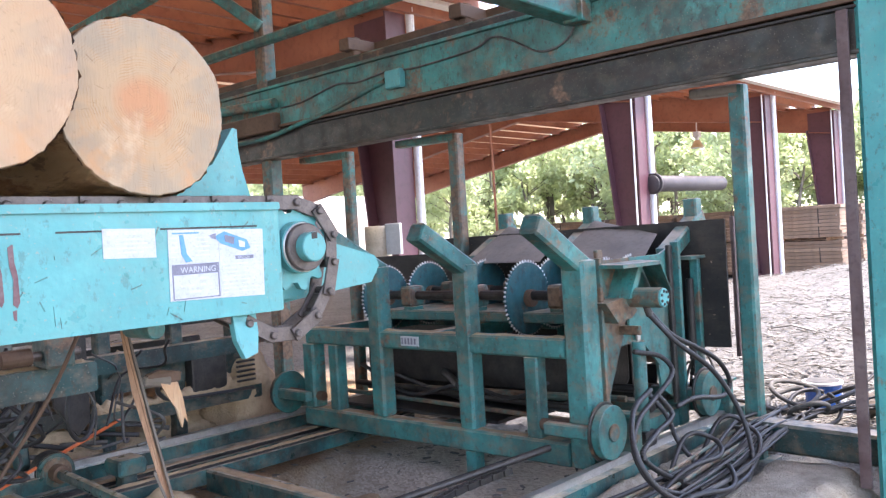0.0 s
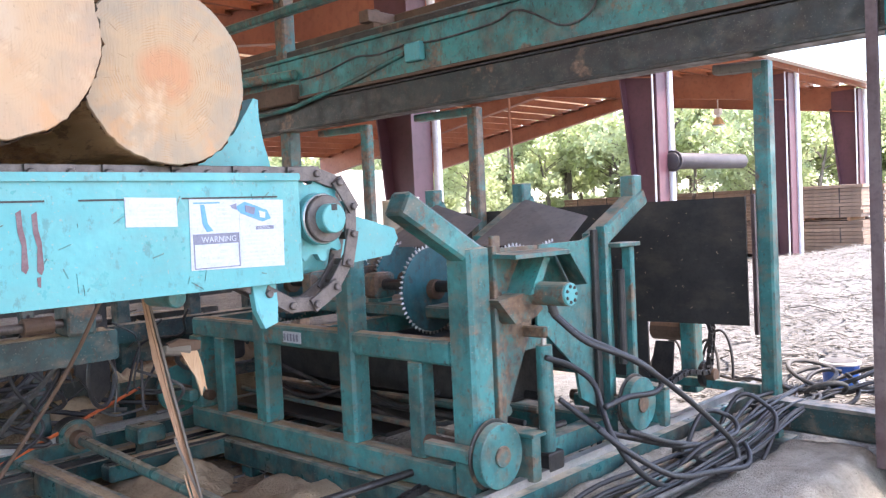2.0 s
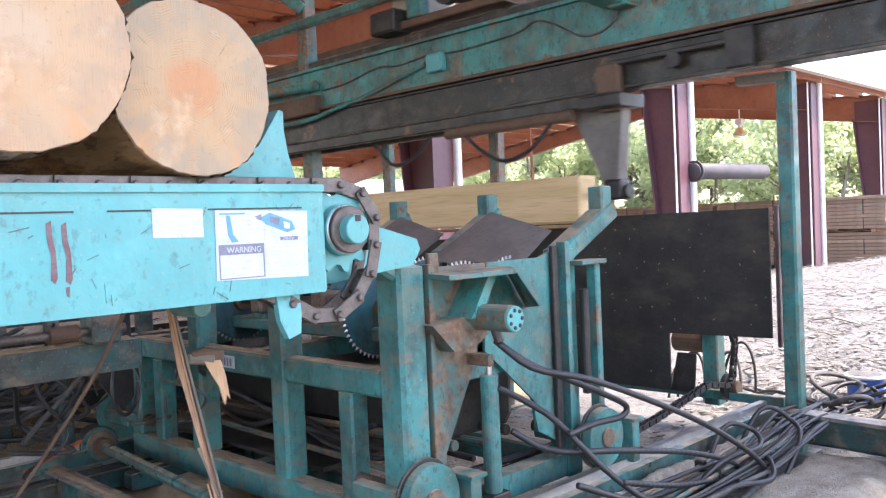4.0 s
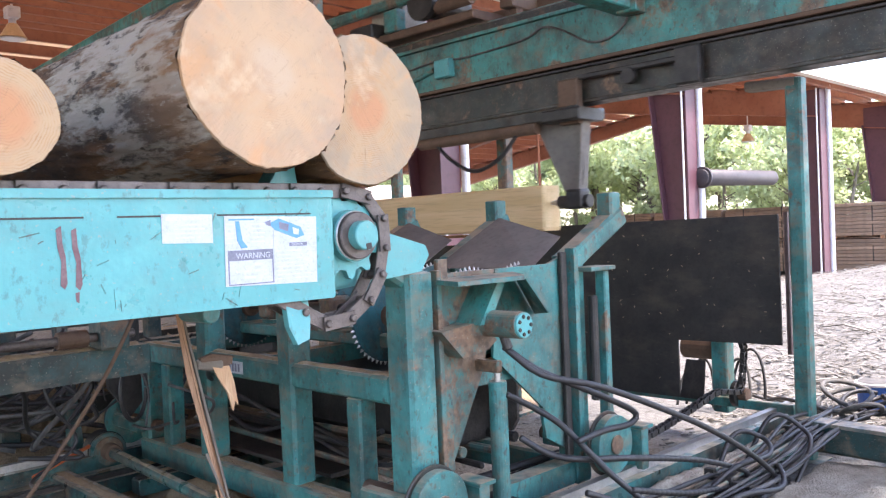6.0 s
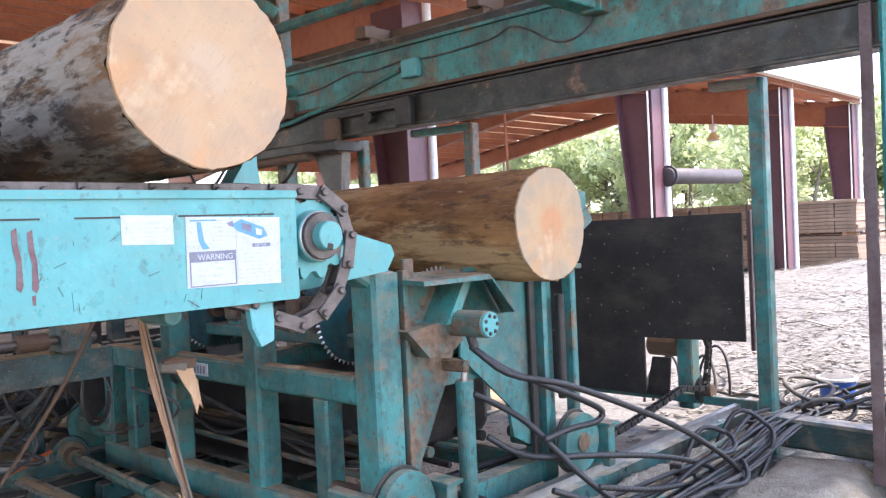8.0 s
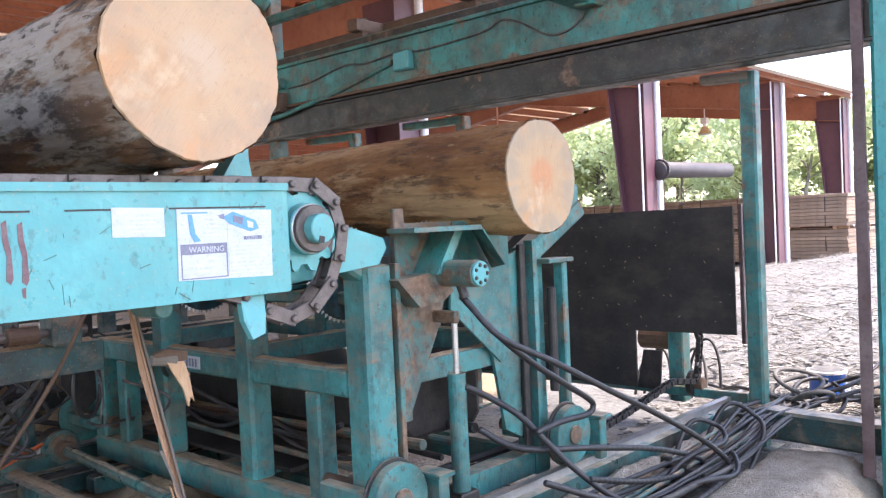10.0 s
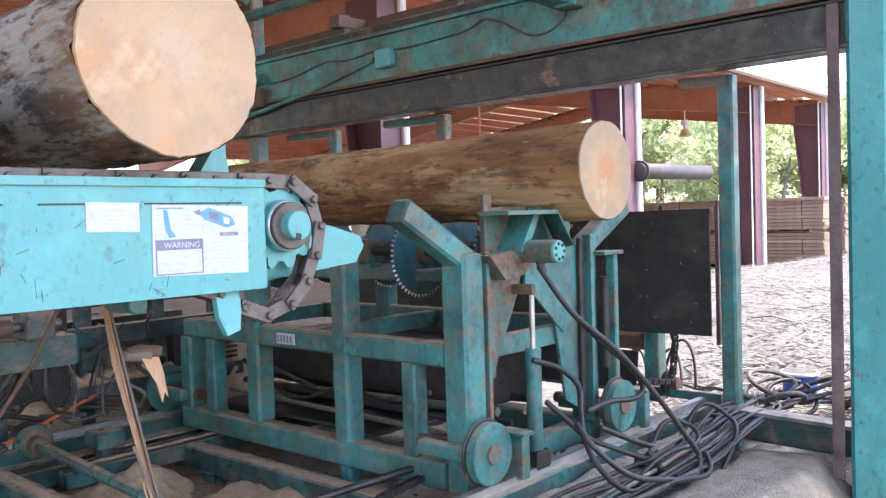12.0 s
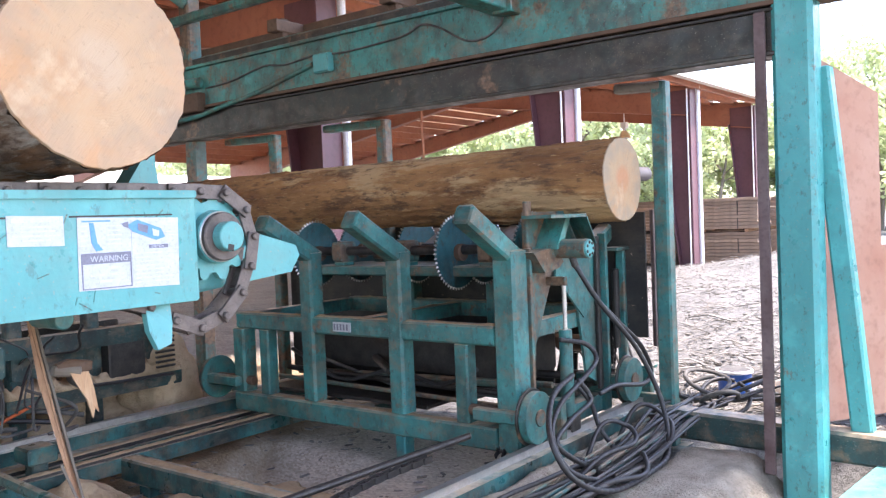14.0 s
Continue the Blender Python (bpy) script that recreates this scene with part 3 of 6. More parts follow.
def make_shed():
    for x in COLS:
        make_column(x)
        make_rafter(x)
    bm = bmesh.new()
    x0, x1 = -8.0, 28.3
    for a, b in ((EAVE_Y - 0.1, RIDGE_Y), (RIDGE_Y, FAR_Y)):
        slab([(x0, a, roof_z(a)), (x1, a, roof_z(a)), (x1, b, roof_z(b)), (x0, b, roof_z(b))], (0, 0, 0.06), bm)
    whole("shed_roof", bm, ROOF_SHEET, "cream insulated metal roof deck of the open shed", "roof", "", "structure")
    ys = [8.5 + 0.8 * k for k in range(25)]
    purlins = thing("roof_purlins", "red-brown steel purlins under the roof deck", "purlin")
    for y in ys:
        z = roof_z(y)
        bm = block(x0, x1, y - 0.012, y + 0.012, z - 0.24, z - 0.004, 0.002)
        block(x0, x1, y - 0.07, y - 0.013, z - 0.24, z - 0.22, 0.002, bm)
        part("purlin", bm, RED_OXIDE, purlins)
    g = thing("roof_gutter", "pale metal gutter along the shed eave", "gutter")
    part("trough", block(x0, x1, EAVE_Y - 0.3, EAVE_Y - 0.1, 4.98, 5.16, 0.02), DECK, g)
    # Plain wall added far along the shed, for a white gap under its roof.
    wall = bmesh.new()
    slab([(1.0, 33.0, -0.2), (32.0, 33.0, -0.2), (32.0, 33.0, 4.1), (1.0, 33.0, 4.1)], (0, 0.2, 0), wall)
    whole("backdrop_wall", wall, DECK, "plain pale wall added behind the shed for a white gap", "wall", "", "structure")


def make_shed_lamp(x, y, z):
    l = thing("shed_lamp", "hanging high-bay lamp with an amber bell shade", "lamp", None, "shed lamps")
    part("ballast", block(x - 0.1, x + 0.1, y - 0.1, y + 0.1, z + 0.32, z + 0.5), GALV, l)
    part("stem", rod((x, y, z + 0.5), (x, y, roof_z(y)), 0.02, None, 8), GALV, l)
    part("neck", rod((x, y, z + 0.22), (x, y, z + 0.33), 0.06, None, 12), GALV, l)
    part("shade", rod((x, y, z), (x, y, z + 0.23), 0.21, 0.08, 20), LAMP_GLASS, l)
    part("lens", rod((x, y, z - 0.02), (x, y, z - 0.004), 0.19, None, 20), GALV, l)


def make_wall_pipe():
    p = thing("blower_pipe", "grey-brown blower pipe reaching out from a column", "pipe")
    part("tube", rod((15.8, 8.5, 2.48), (19.1, 8.5, 2.52), 0.17, None, 24), PIPE_GREY, p, "", True)
    part("flange", rod((15.84, 8.5, 2.48), (15.9, 8.5, 2.48), 0.22, None, 24), PIPE_GREY, p)
    c = thing("light_conduit", "thin bent conduit hanging below the shed roof", "conduit")
    part("conduit", cable([(15.0, 14.5, 5.7), (15.0, 13.2, 5.0), (15.0, 12.2, 4.9), (15.0, 12.05, 4.3), (15.0, 12.0, 1.2)], 0.03, 6, 6), RED_OXIDE, c)


# ---- distance ----
def make_tree_meshes(seed, h):
    rnd = random.Random(seed)
    trunk = bmesh.new()
    pts = [(0, 0, 0), (rnd.uniform(-.2, .2), rnd.uniform(-.2, .2), h * 0.35), (rnd.uniform(-.4, .4), rnd.uniform(-.4, .4), h * 0.75), (0, 0, h * 0.95)]
    P = spline(pts, 4)
    rings = []
    for i, p in enumerate(P):
        r = 0.022 * h * (1 - 0.9 * i / (len(P) - 1))
        rings.append([p + Vector((math.cos(k * math.pi / 4) * r, math.sin(k * math.pi / 4) * r, 0)) for k in range(8)])
    loft(trunk, rings)
    clumps = []
    for k in range(13):
        s = 0.22 + 0.75 * rnd.random()
        a = rnd.uniform(0, 2 * math.pi)
        reach = h * (0.12 + 0.2 * math.sin(math.pi * min(1, s * 0.95))) * rnd.uniform(0.7, 1.15)
        tip = Vector((math.cos(a) * reach, math.sin(a) * reach, h * min(1.0, s + 0.08)))
        rod((0, 0, h * s * 0.85), tip, 0.006 * h, 0.002 * h, 6, trunk)
        clumps.append((tip, h * rnd.uniform(0.08, 0.16)))
        clumps.append((tip * 0.6 + Vector((0, 0, h * s * 0.4)), h * rnd.uniform(0.07, 0.13)))
    vs, fs = [], []
    for c, r in clumps:
        for k in range(150):
            d = Vector((rnd.gauss(0, 1), rnd.gauss(0, 1), rnd.gauss(0, 0.75)))
            d = d.normalized() * r * rnd.random() ** 0.4
            n = Vector((rnd.gauss(0, 1), rnd.gauss(0, 1), rnd.gauss(0.6, 1))).normalized()
            u = n.orthogonal().normalized()
            u = (Matrix.Rotation(rnd.uniform(0, 6.28), 3, n) @ u) * rnd.uniform(0.10, 0.24)
            v = n.cross(u) * 0.55
            b = len(vs)
            p = c + d
            vs += [p - u, p + v, p + u, p - v]
            fs.append((b, b + 1, b + 2, b + 3))
    me = bpy.data.meshes.new("crown")
    me.from_pydata([tuple(v) for v in vs], [], fs)
    me.materials.append(LEAF)
    mt = bpy.data.meshes.new("trunk")
    bmesh.ops.recalc_face_normals(trunk, faces=trunk.faces)
    trunk.to_mesh(mt)
    trunk.free()
    mt.materials.append(TRUNK)
    return mt, me


def make_trees():
    kinds = []
    for s, h in ((1, 9.0), (2, 7.5), (3, 10.5)):
        mt, me = make_tree_meshes(s, h)
        tr = thing("leafy_tree", "tall leafy broadleaf tree in sunlight behind the yard", "tree", None, "far trees")
        for n, d in (("trunk", mt), ("crown", me)):
            o = new(n, d)
            o.parent = tr
        kinds.append(tr)
    rnd = random.Random(5)
    spots = []
    for k in range(46):
        f = k / 45
        # a belt of trees that bends round behind the shed and the yard
        x = 58 - 6 * f + rnd.uniform(-7, 7)
        y = 4 + 62 * f + rnd.uniform(-4, 4)
        spots.append((x, y))
    for k in range(9):
        spots.append((rnd.uniform(42, 52), rnd.uniform(14, 40)))
    for i, (x, y) in enumerate(spots):
        m = pose(x, y, -0.3, 0, 0, rnd.uniform(0, 360)) @ Matrix.Scale(rnd.uniform(0.75, 1.15), 4)
        if i < 3:
            kinds[i].matrix_basis = m
        else:
            c = copy_thing(kinds[i % 3], m)
            c.matrix_basis = m


def make_lumber():
    rnd = random.Random(8)
    layer = bar((0, -1.2, 0), (0, 1.2, 0), 1.15, 0.095, 0.006)
    me = bpy.data.meshes.new("board_layer")
    layer.to_mesh(me)
    layer.free()
    me.materials.append(LUMBER)
    for i in range(3):
        for j in range(4):
            for k in range(2):
                x, y, z = 25.6 + i * 2.0, 8.9 + j * 2.55, -0.12 + k * 1.02
                b = thing("lumber_bundle", "strapped bundle of sawn brown lumber stacked in the yard", "lumber", pose(x, y, z), "lumber bundles")
                part("bearer", block(-0.6, 0.6, -0.9, -0.8, 0, 0.09), WOOD_RAW, b)
                part("bearer", block(-0.6, 0.6, 0.8, 0.9, 0, 0.09), WOOD_RAW, b)
                for q in range(9):
                    o = new("board_layer", me)
                    o.parent = b
                    o.matrix_basis = pose(rnd.uniform(-0.015, 0.015), rnd.uniform(-0.03, 0.03), 0.145 + q * 0.103)
                for sy in (-0.6, 0.6):
                    part("strap", block(-0.585, 0.585, sy - 0.015, sy + 0.015, 0.085, 1.03, 0.001), GREASE, b)


# ---- overhead gantry ----
BX = 5.6


def make_gantry():
    g = thing("overhead_gantry", "rust-stained teal overhead gantry beam on square posts", "gantry")
    y0, y1 = 0.2, 12.5
    # teal channel: web, two flanges
    part("channel_web", block(BX - 0.02, BX + 0.02, y0, y1, 2.93, 3.33, 0.004), TEAL_BEAM, g)
    part("top_flange", block(BX - 0.06, BX + 0.2, y0, y1, 3.33, 3.36, 0.004), TEAL_BEAM, g)
    part("lower_flange", block(BX - 0.05, BX + 0.22, y0, y1, 2.90, 2.93, 0.004), RUST, g)
    part("top_rail", block(BX + 0.05, BX + 0.13, y0, y1, 3.36, 3.46, 0.01), STEEL_DARK, g, "dark greasy rail on the beam")
    part("top_angle", block(BX + 0.16, BX + 0.2, y0, y1, 3.36, 3.5, 0.006), TEAL_BEAM, g)
    # dark running beam below
    part("running_beam_web", block(BX - 0.01, BX + 0.06, y0 + 1.3, y1, 2.61, 2.865, 0.004), STEEL_DARK, g, "dark oily running beam")
    part("running_beam_foot", block(BX - 0.045, BX + 0.16, y0 + 1.3, y1, 2.58, 2.61, 0.006), STEEL_DARK, g)
    part("running_beam_head", block(BX - 0.04, BX + 0.16, y0 + 1.3, y1, 2.865, 2.885, 0.004), GREASE, g)
    # near post with its brace and foot
    part("post", bar((BX + 0.06, 1.445, -0.55), (BX + 0.06, 1.445, 3.5), 0.23, 0.25, 0.03), TEAL_POST, g)
    part("guard_strip", block(BX - 0.07, BX - 0.04, 1.60, 1.67, -0.10, 2.86, 0.006), BROWN_STEEL, g, "brown angle-iron guard strip")
    part("guard_flange", block(BX - 0.04, BX + 0.04, 1.645, 1.67, -0.1, 2.70, 0.006), BROWN_STEEL, g)
    part("brace", bar((BX + 0.2, 1.34, 2.5), (BX + 0.3, 1.14, 0.02), 0.13, 0.13, 0.015), TEAL_POST, g)
    part("foot_beam", bar((BX + 0.25, 2.55, 0.10), (BX + 0.25, 0.3, 0.05), 0.2, 0.2, 0.02), TEAL_DARK, g)
    part("foot_plate", bar((BX - 0.6, 1.0, -0.06), (BX + 1.2, 0.85, -0.06), 0.24, 0.1, 0.01), TEAL_POST, g)
    # tall frame at the far end
    part("end_post", bar((BX + 0.1, 7.72, -0.1), (BX + 0.1, 7.72, 5.0), 0.17, 0.17, 0.02), RUST_TEAL, g)
    part("upper_tube", bar((BX, 2.4, 3.88), (BX, 12.4, 3.88), 0.1, 0.1, 0.02), TEAL_BEAM, g)
    part("upper_brace", bar((BX + 0.02, 7.66, 4.05), (BX - 0.5, 8.6, 4.9), 0.13, 0.13, 0.015), TEAL_BEAM, g)
    part("end_bracket", rod((BX - 0.08, 7.35, 3.16), (BX - 0.35, 9.2, 3.18), 0.055, None, 16), TEAL_BEAM, g)
    part("end_box", block(BX - 0.12, BX + 0.02, 7.35, 8.6, 2.86, 3.06, 0.015), RUST, g)
    part("upper_side_beam", bar((4.2, 7.4, 4.12), (4.2, 14, 3.87), 0.13, 0.16, 0.02), TEAL_BEAM, g)
    part("upper_side_strut", bar((4.2, 8.55, 4.0), (4.2, 8.55, 3.2), 0.13, 0.13, 0.02), TEAL_BEAM, g)
    # deck timbers that carry the drive above the beam
    for k, y in enumerate((4.9, 6.4)):
        part("cross_timber", bar((BX + 0.1, y, 3.62), (BX + 2.6, y + 0.1, 3.62), 0.14, 0.12, 0.01), RUST, g)
        part("cross_stud", bar((BX + 0.24, y, 3.36), (BX + 0.24, y, 3.7), 0.1, 0.1, 0.01), RUST, g)
    part("long_timber", bar((BX + 0.55, 3.4, 3.6), (BX + 0.55, 9.8, 3.6), 0.14, 0.16, 0.01), RUST, g)
    part("long_timber", bar((BX + 1.5, 3.4, 3.72), (BX + 1.5, 9.8, 3.72), 0.14, 0.16, 0.01), RED_OXIDE, g)
    # bracket arm and fittings
    part("bracket_arm", bar((BX - 0.06, 3.55, 3.30), (BX - 1.1, 3.75, 3.42), 0.2, 0.22, 0.01), TEAL_BEAM, g)
    part("bracket_end", block(BX - 0.16, BX - 0.022, 3.42, 3.6, 3.18, 3.36, 0.01), TEAL_BEAM, g)
    jb = part("junction_box", block(BX - 0.1, BX - 0.022, 5.44, 5.64, 3.02, 3.19, 0.012), TEAL_LIT, g)
    part("data_plate", block(BX - 0.026, BX - 0.0215, 2.5, 2.66, 3.23, 3.33, 0.001), PAPER, g, "pale data plate")
    y = BX - 0.035
    part("conduit", cable([(y, 5.7, 3.12), (y, 6.0, 3.06), (y, 6.5, 2.96), (y - 0.03, 7.0, 2.88), (y - 0.05, 7.6, 2.80), (y - 0.2, 8.4, 2.78), (y - 0.3, 10, 2.8)], 0.024, 6, 8), TEAL_BEAM, g)
    part("wire", cable([(y, 5.5, 3.18), (y, 5.2, 3.17), (y, 4.6, 3.2), (y, 4.4, 3.26), (y, 4.2, 3.2), (y, 3.95, 3.06), (y, 3.75, 3.05), (y, 3.6, 3.14), (y, 3.55, 3.3)], 0.009, 6, 6), HOSE_DUSTY, g)
    part("wire", cable([(y, 5.7, 3.2), (y, 6.1, 3.17), (y, 6.4, 3.2), (y, 6.9, 3.12), (y, 7.3, 3.1)], 0.009, 6, 6), HOSE_DUSTY, g)
    return g


def make_second_frame():
    """Posts behind the carriage bay that carry the saw side."""
    for y, side in ((2.48, 1), (5.2, 1), (6.72, 0)):
        f = thing("bay_post", "teal square steel post behind the carriage bay" if y < 6 else "brown dusty post with a bent pipe", "post", None, "bay posts")
        part("post", bar((5.95, y, -0.15), (5.95, y, 2.58), 0.115 if y < 6 else 0.1, 0.115, 0.015), TEAL if y < 3 else RUST_TEAL, f)
        part("cap_beam", bar((5.95, y - 0.02, 2.545), (5.95, y + (0.35 if y < 3 else 0.75), 2.56), 0.12, 0.07, 0.012), SHEET if y < 3 else TEAL_BEAM, f)
        if side:
            part("foot", block(5.82, 6.08, y - 0.13, y + 0.13, -0.16, -0.11), TEAL, f)
    w = thing("black_guard_sheet", "black rubber guard sheet hung behind the carriage", "guard")
    part("sheet", slab([(6.0, 2.66, 1.625), (6.0, 5.5, 1.60), (6.0, 5.5, 0.2), (6.0, 3.5, 0.2), (6.0, 3.5, 0.66), (6.0, 2.66, 0.67)], (0.02, 0, 0)), BLACK_SHEET, w)
    part("low_sheet", slab([(6.03, 5.52, 1.46), (6.03, 6.66, 1.45), (6.03, 6.66, 0.1), (6.03, 5.52, 0.1)], (0.02, 0, 0)), BLACK_SHEET, w)
    part("hanger", bar((6.05, 2.62, 0.6), (6.05, 2.62, 1.64), 0.03, 0.03, 0.004), BROWN_STEEL, w)
    rnd = random.Random(17)
    for k in range(70):
        y, z = rnd.uniform(2.75, 5.3), rnd.uniform(0.3 if k % 3 else 0.7, 1.5)
        if y < 3.55 and z < 0.75:
            continue
        a, l = rnd.uniform(0, 3.1), rnd.uniform(0.006, 0.022)
        part("wood_fleck", bar((5.997, y, z), (5.997, y + l * math.cos(a), z + l * math.sin(a)), 0.004, 0.006, 0.001), LUMBER, w)
    part("bottom_bar", bar((6.05, 2.6, 0.2), (6.05, 5.4, 0.2), 0.05, 0.07, 0.006), TEAL, w)
    t = thing("chain_drive", "small chain drive with a teal bracket beside the rail", "drive")
    part("bracket", bar((6.15, 3.2, 0.1), (6.15, 3.2, 0.72), 0.13, 0.13, 0.01), TEAL, t)
    part("motor", rod((6.2, 3.26, 0.58), (6.2, 3.55, 0.58), 0.09, None, 18), RUST, t)
    part("sprocket", rod((6.05, 3.02, 0.27), (6.05, 3.06, 0.27), 0.1, None, 18), GREASE, t)
    part("hub", rod((6.05, 2.95, 0.27), (6.05, 3.02, 0.27), 0.05, None, 14), RUST, t)
    part("plate", slab([(6.0, 3.3, 0.2), (6.0, 3.5, 0.2), (6.05, 3.46, 0.5), (6.05, 3.3, 0.5)], (0.02, 0, 0)), GREASE, t)
    part("drive_chain", link_chain([(6.1, 3.04, 0.7), (6.1, 3.0, 0.62), (6.06, 3.0, 0.4), (6.0, 3.0, 0.3), (5.7, 3.02, 0.34), (5.4, 3.02, 0.3), (5.0, 3.02, 0.24), (4.6, 3.0, 0.2), (4.4, 2.98, 0.1)], 0.045, 0.05), GREASE, t)
    k = thing("oil_tank", "small cream oil tank with a white panel behind the carriage", "tank")
    part("drum", rod((7.0, 7.45, 1.1), (7.0, 7.45, 1.8), 0.16, None, 22), TANK, k, "", True)
    part("panel", block(6.98, 7.02, 7.05, 7.3, 1.45, 1.82, 0.006), PAPER, k, "white sheet panel")
    part("stand", bar((7.0, 7.4, -0.15), (7.0, 7.4, 1.1), 0.3, 0.3, 0.02), SHEET, k)


# ---- track for the carriage ----
def make_track():
    for y, far in ((2.75, 0), (5.95, 1)):
        r = thing("carriage_rail", "teal rail beam dusted with sawdust that carries the carriage", "rail", None, "carriage rails")
        x0 = 0.9 if far else 2.9
        part("beam", block(x0, 6.6, y - 0.09, y + 0.09, 0.02, 0.155, 0.01), TEAL_OILY, r)
        part("rail_head", block(x0, 6.6, y - 0.025, y + 0.025, 0.155, 0.2, 0.01), BRIGHT, r, "polished rail head")
        part("side_ledge", block(x0, 6.6, y - 0.2, y - 0.09, 0.0, 0.06, 0.006), TEAL_OILY, r)
        for x in (3.3, 4.6, 6.0):
            part("leg", bar((x, y, -0.3), (x, y, 0.02), 0.12, 0.12, 0.01), TEAL_OILY, r)
    e = thing("rail_channel", "oily teal channel running along the far rail", "channel")
    part("channel", block(0.9, 5.0, 5.58, 5.74, -0.06, 0.05, 0.01), TEAL_OILY, e)
    part("strip", block(0.9, 5.0, 5.62, 5.66, 0.05, 0.075, 0.004), GREASE, e)
    part("leg", bar((2.9, 5.66, -0.3), (2.9, 5.66, -0.06), 0.1, 0.1, 0.01), TEAL_OILY, e)
    b = thing("inner_rail_beam", "narrow teal beam with a dark rail beside the track", "beam")
    part("beam", block(2.3, 5.2, 5.2, 5.32, 0.0, 0.1, 0.01), TEAL_OILY, b)
    part("rail", block(2.3, 5.2, 5.23, 5.27, 0.1, 0.12, 0.004), GREASE, b)
    c = thing("cross_beam", "sawdust-covered teal cross beam between the rails", "beam")
    part("beam", block(3.12, 3.26, 2.95, 5.2, -0.05, 0.1, 0.012), TEAL_OILY, c)
    part("leg", bar((3.19, 4.95, -0.3), (3.19, 4.95, -0.05), 0.12, 0.12, 0.01), TEAL_OILY, c)
    s = thing("roller_frame", "low teal frame with a long roller shaft", "frame")
    part("side_beam", block(1.98, 2.12, 3.3, 6.25, -0.06, 0.1, 0.012), TEAL_OILY, s)
    part("end_beam", block(2.12, 2.75, 6.12, 6.25, -0.06, 0.1, 0.012), TEAL_OILY, s)
    part("post", bar((2.05, 6.1, -0.3), (2.05, 6.1, -0.06), 0.13, 0.13, 0.01), TEAL_OILY, s)
    part("shaft", rod((2.4, 6.0, 0.17), (2.22, 3.5, 0.17), 0.036, None, 14), TEAL_OILY, s, "oily teal roller shaft")
    part("roller", rod((2.4, 6.02, 0.17), (2.393, 5.9, 0.17), 0.13, None, 24), GREASE, s, "dark round roller")
    part("roller_rim", rod((2.393, 5.9, 0.17), (2.39, 5.87, 0.17), 0.125, None, 24), TEAL_OILY, s)
    part("roller_face", rod((2.39, 5.87, 0.17), (2.389, 5.855, 0.17), 0.10, None, 24), RUST_TEAL, s)
    part("hub", rod((2.389, 5.86, 0.17), (2.382, 5.76, 0.17), 0.06, None, 20), RUST, s)
    part("bearing_stand", bar((2.7, 5.5, -0.1), (2.7, 5.5, 0.14), 0.11, 0.11, 0.01), TEAL_OILY, s)
    part("bearing_cap", block(2.6, 2.8, 5.4, 5.6, 0.14, 0.25, 0.015), TEAL_OILY, s)
    part("push_rod", rod((2.2, 3.6, 0.1), (4.2, 3.05, 0.28), 0.022, None, 10), GREASE, s)
    u = thing("drive_chain_run", "dark greasy drive chain stretched to the carriage", "chain")
    part("chain", link_chain([(2.9, 3.3, 0.06), (3.4, 3.2, 0.17), (3.9, 3.1, 0.22)], 0.045, 0.05), GREASE, u)


# ---- carriage ----
FRONT = 4.36
DISC_R = 0.29


def disc_meshes():
    bm = rod((0, -0.012, 0), (0, 0.012, 0), DISC_R - 0.02, None, 48)
    teeth = bmesh.new()
    n = 52
    for k in range(n):
        a = 2 * math.pi * k / n
        q = Vector((math.cos(a), 0, math.sin(a)))
        rod(q * (DISC_R - 0.026), q * DISC_R, 0.011, 0.003, 6, teeth, 0.001)
    hub = rod((0, -0.06, 0), (0, 0.06, 0), 0.065, None, 20)
    out = []
    for name, b, m in (("toothed_disc", bm, DISC_BLUE), ("teeth", teeth, BRIGHT), ("hub", hub, RUST)):
        me = bpy.data.meshes.new(name)
        bmesh.ops.recalc_face_normals(b, faces=b.faces)
        b.to_mesh(me)
        b.free()
        me.materials.append(m)
        out.append((name, me))
    return out


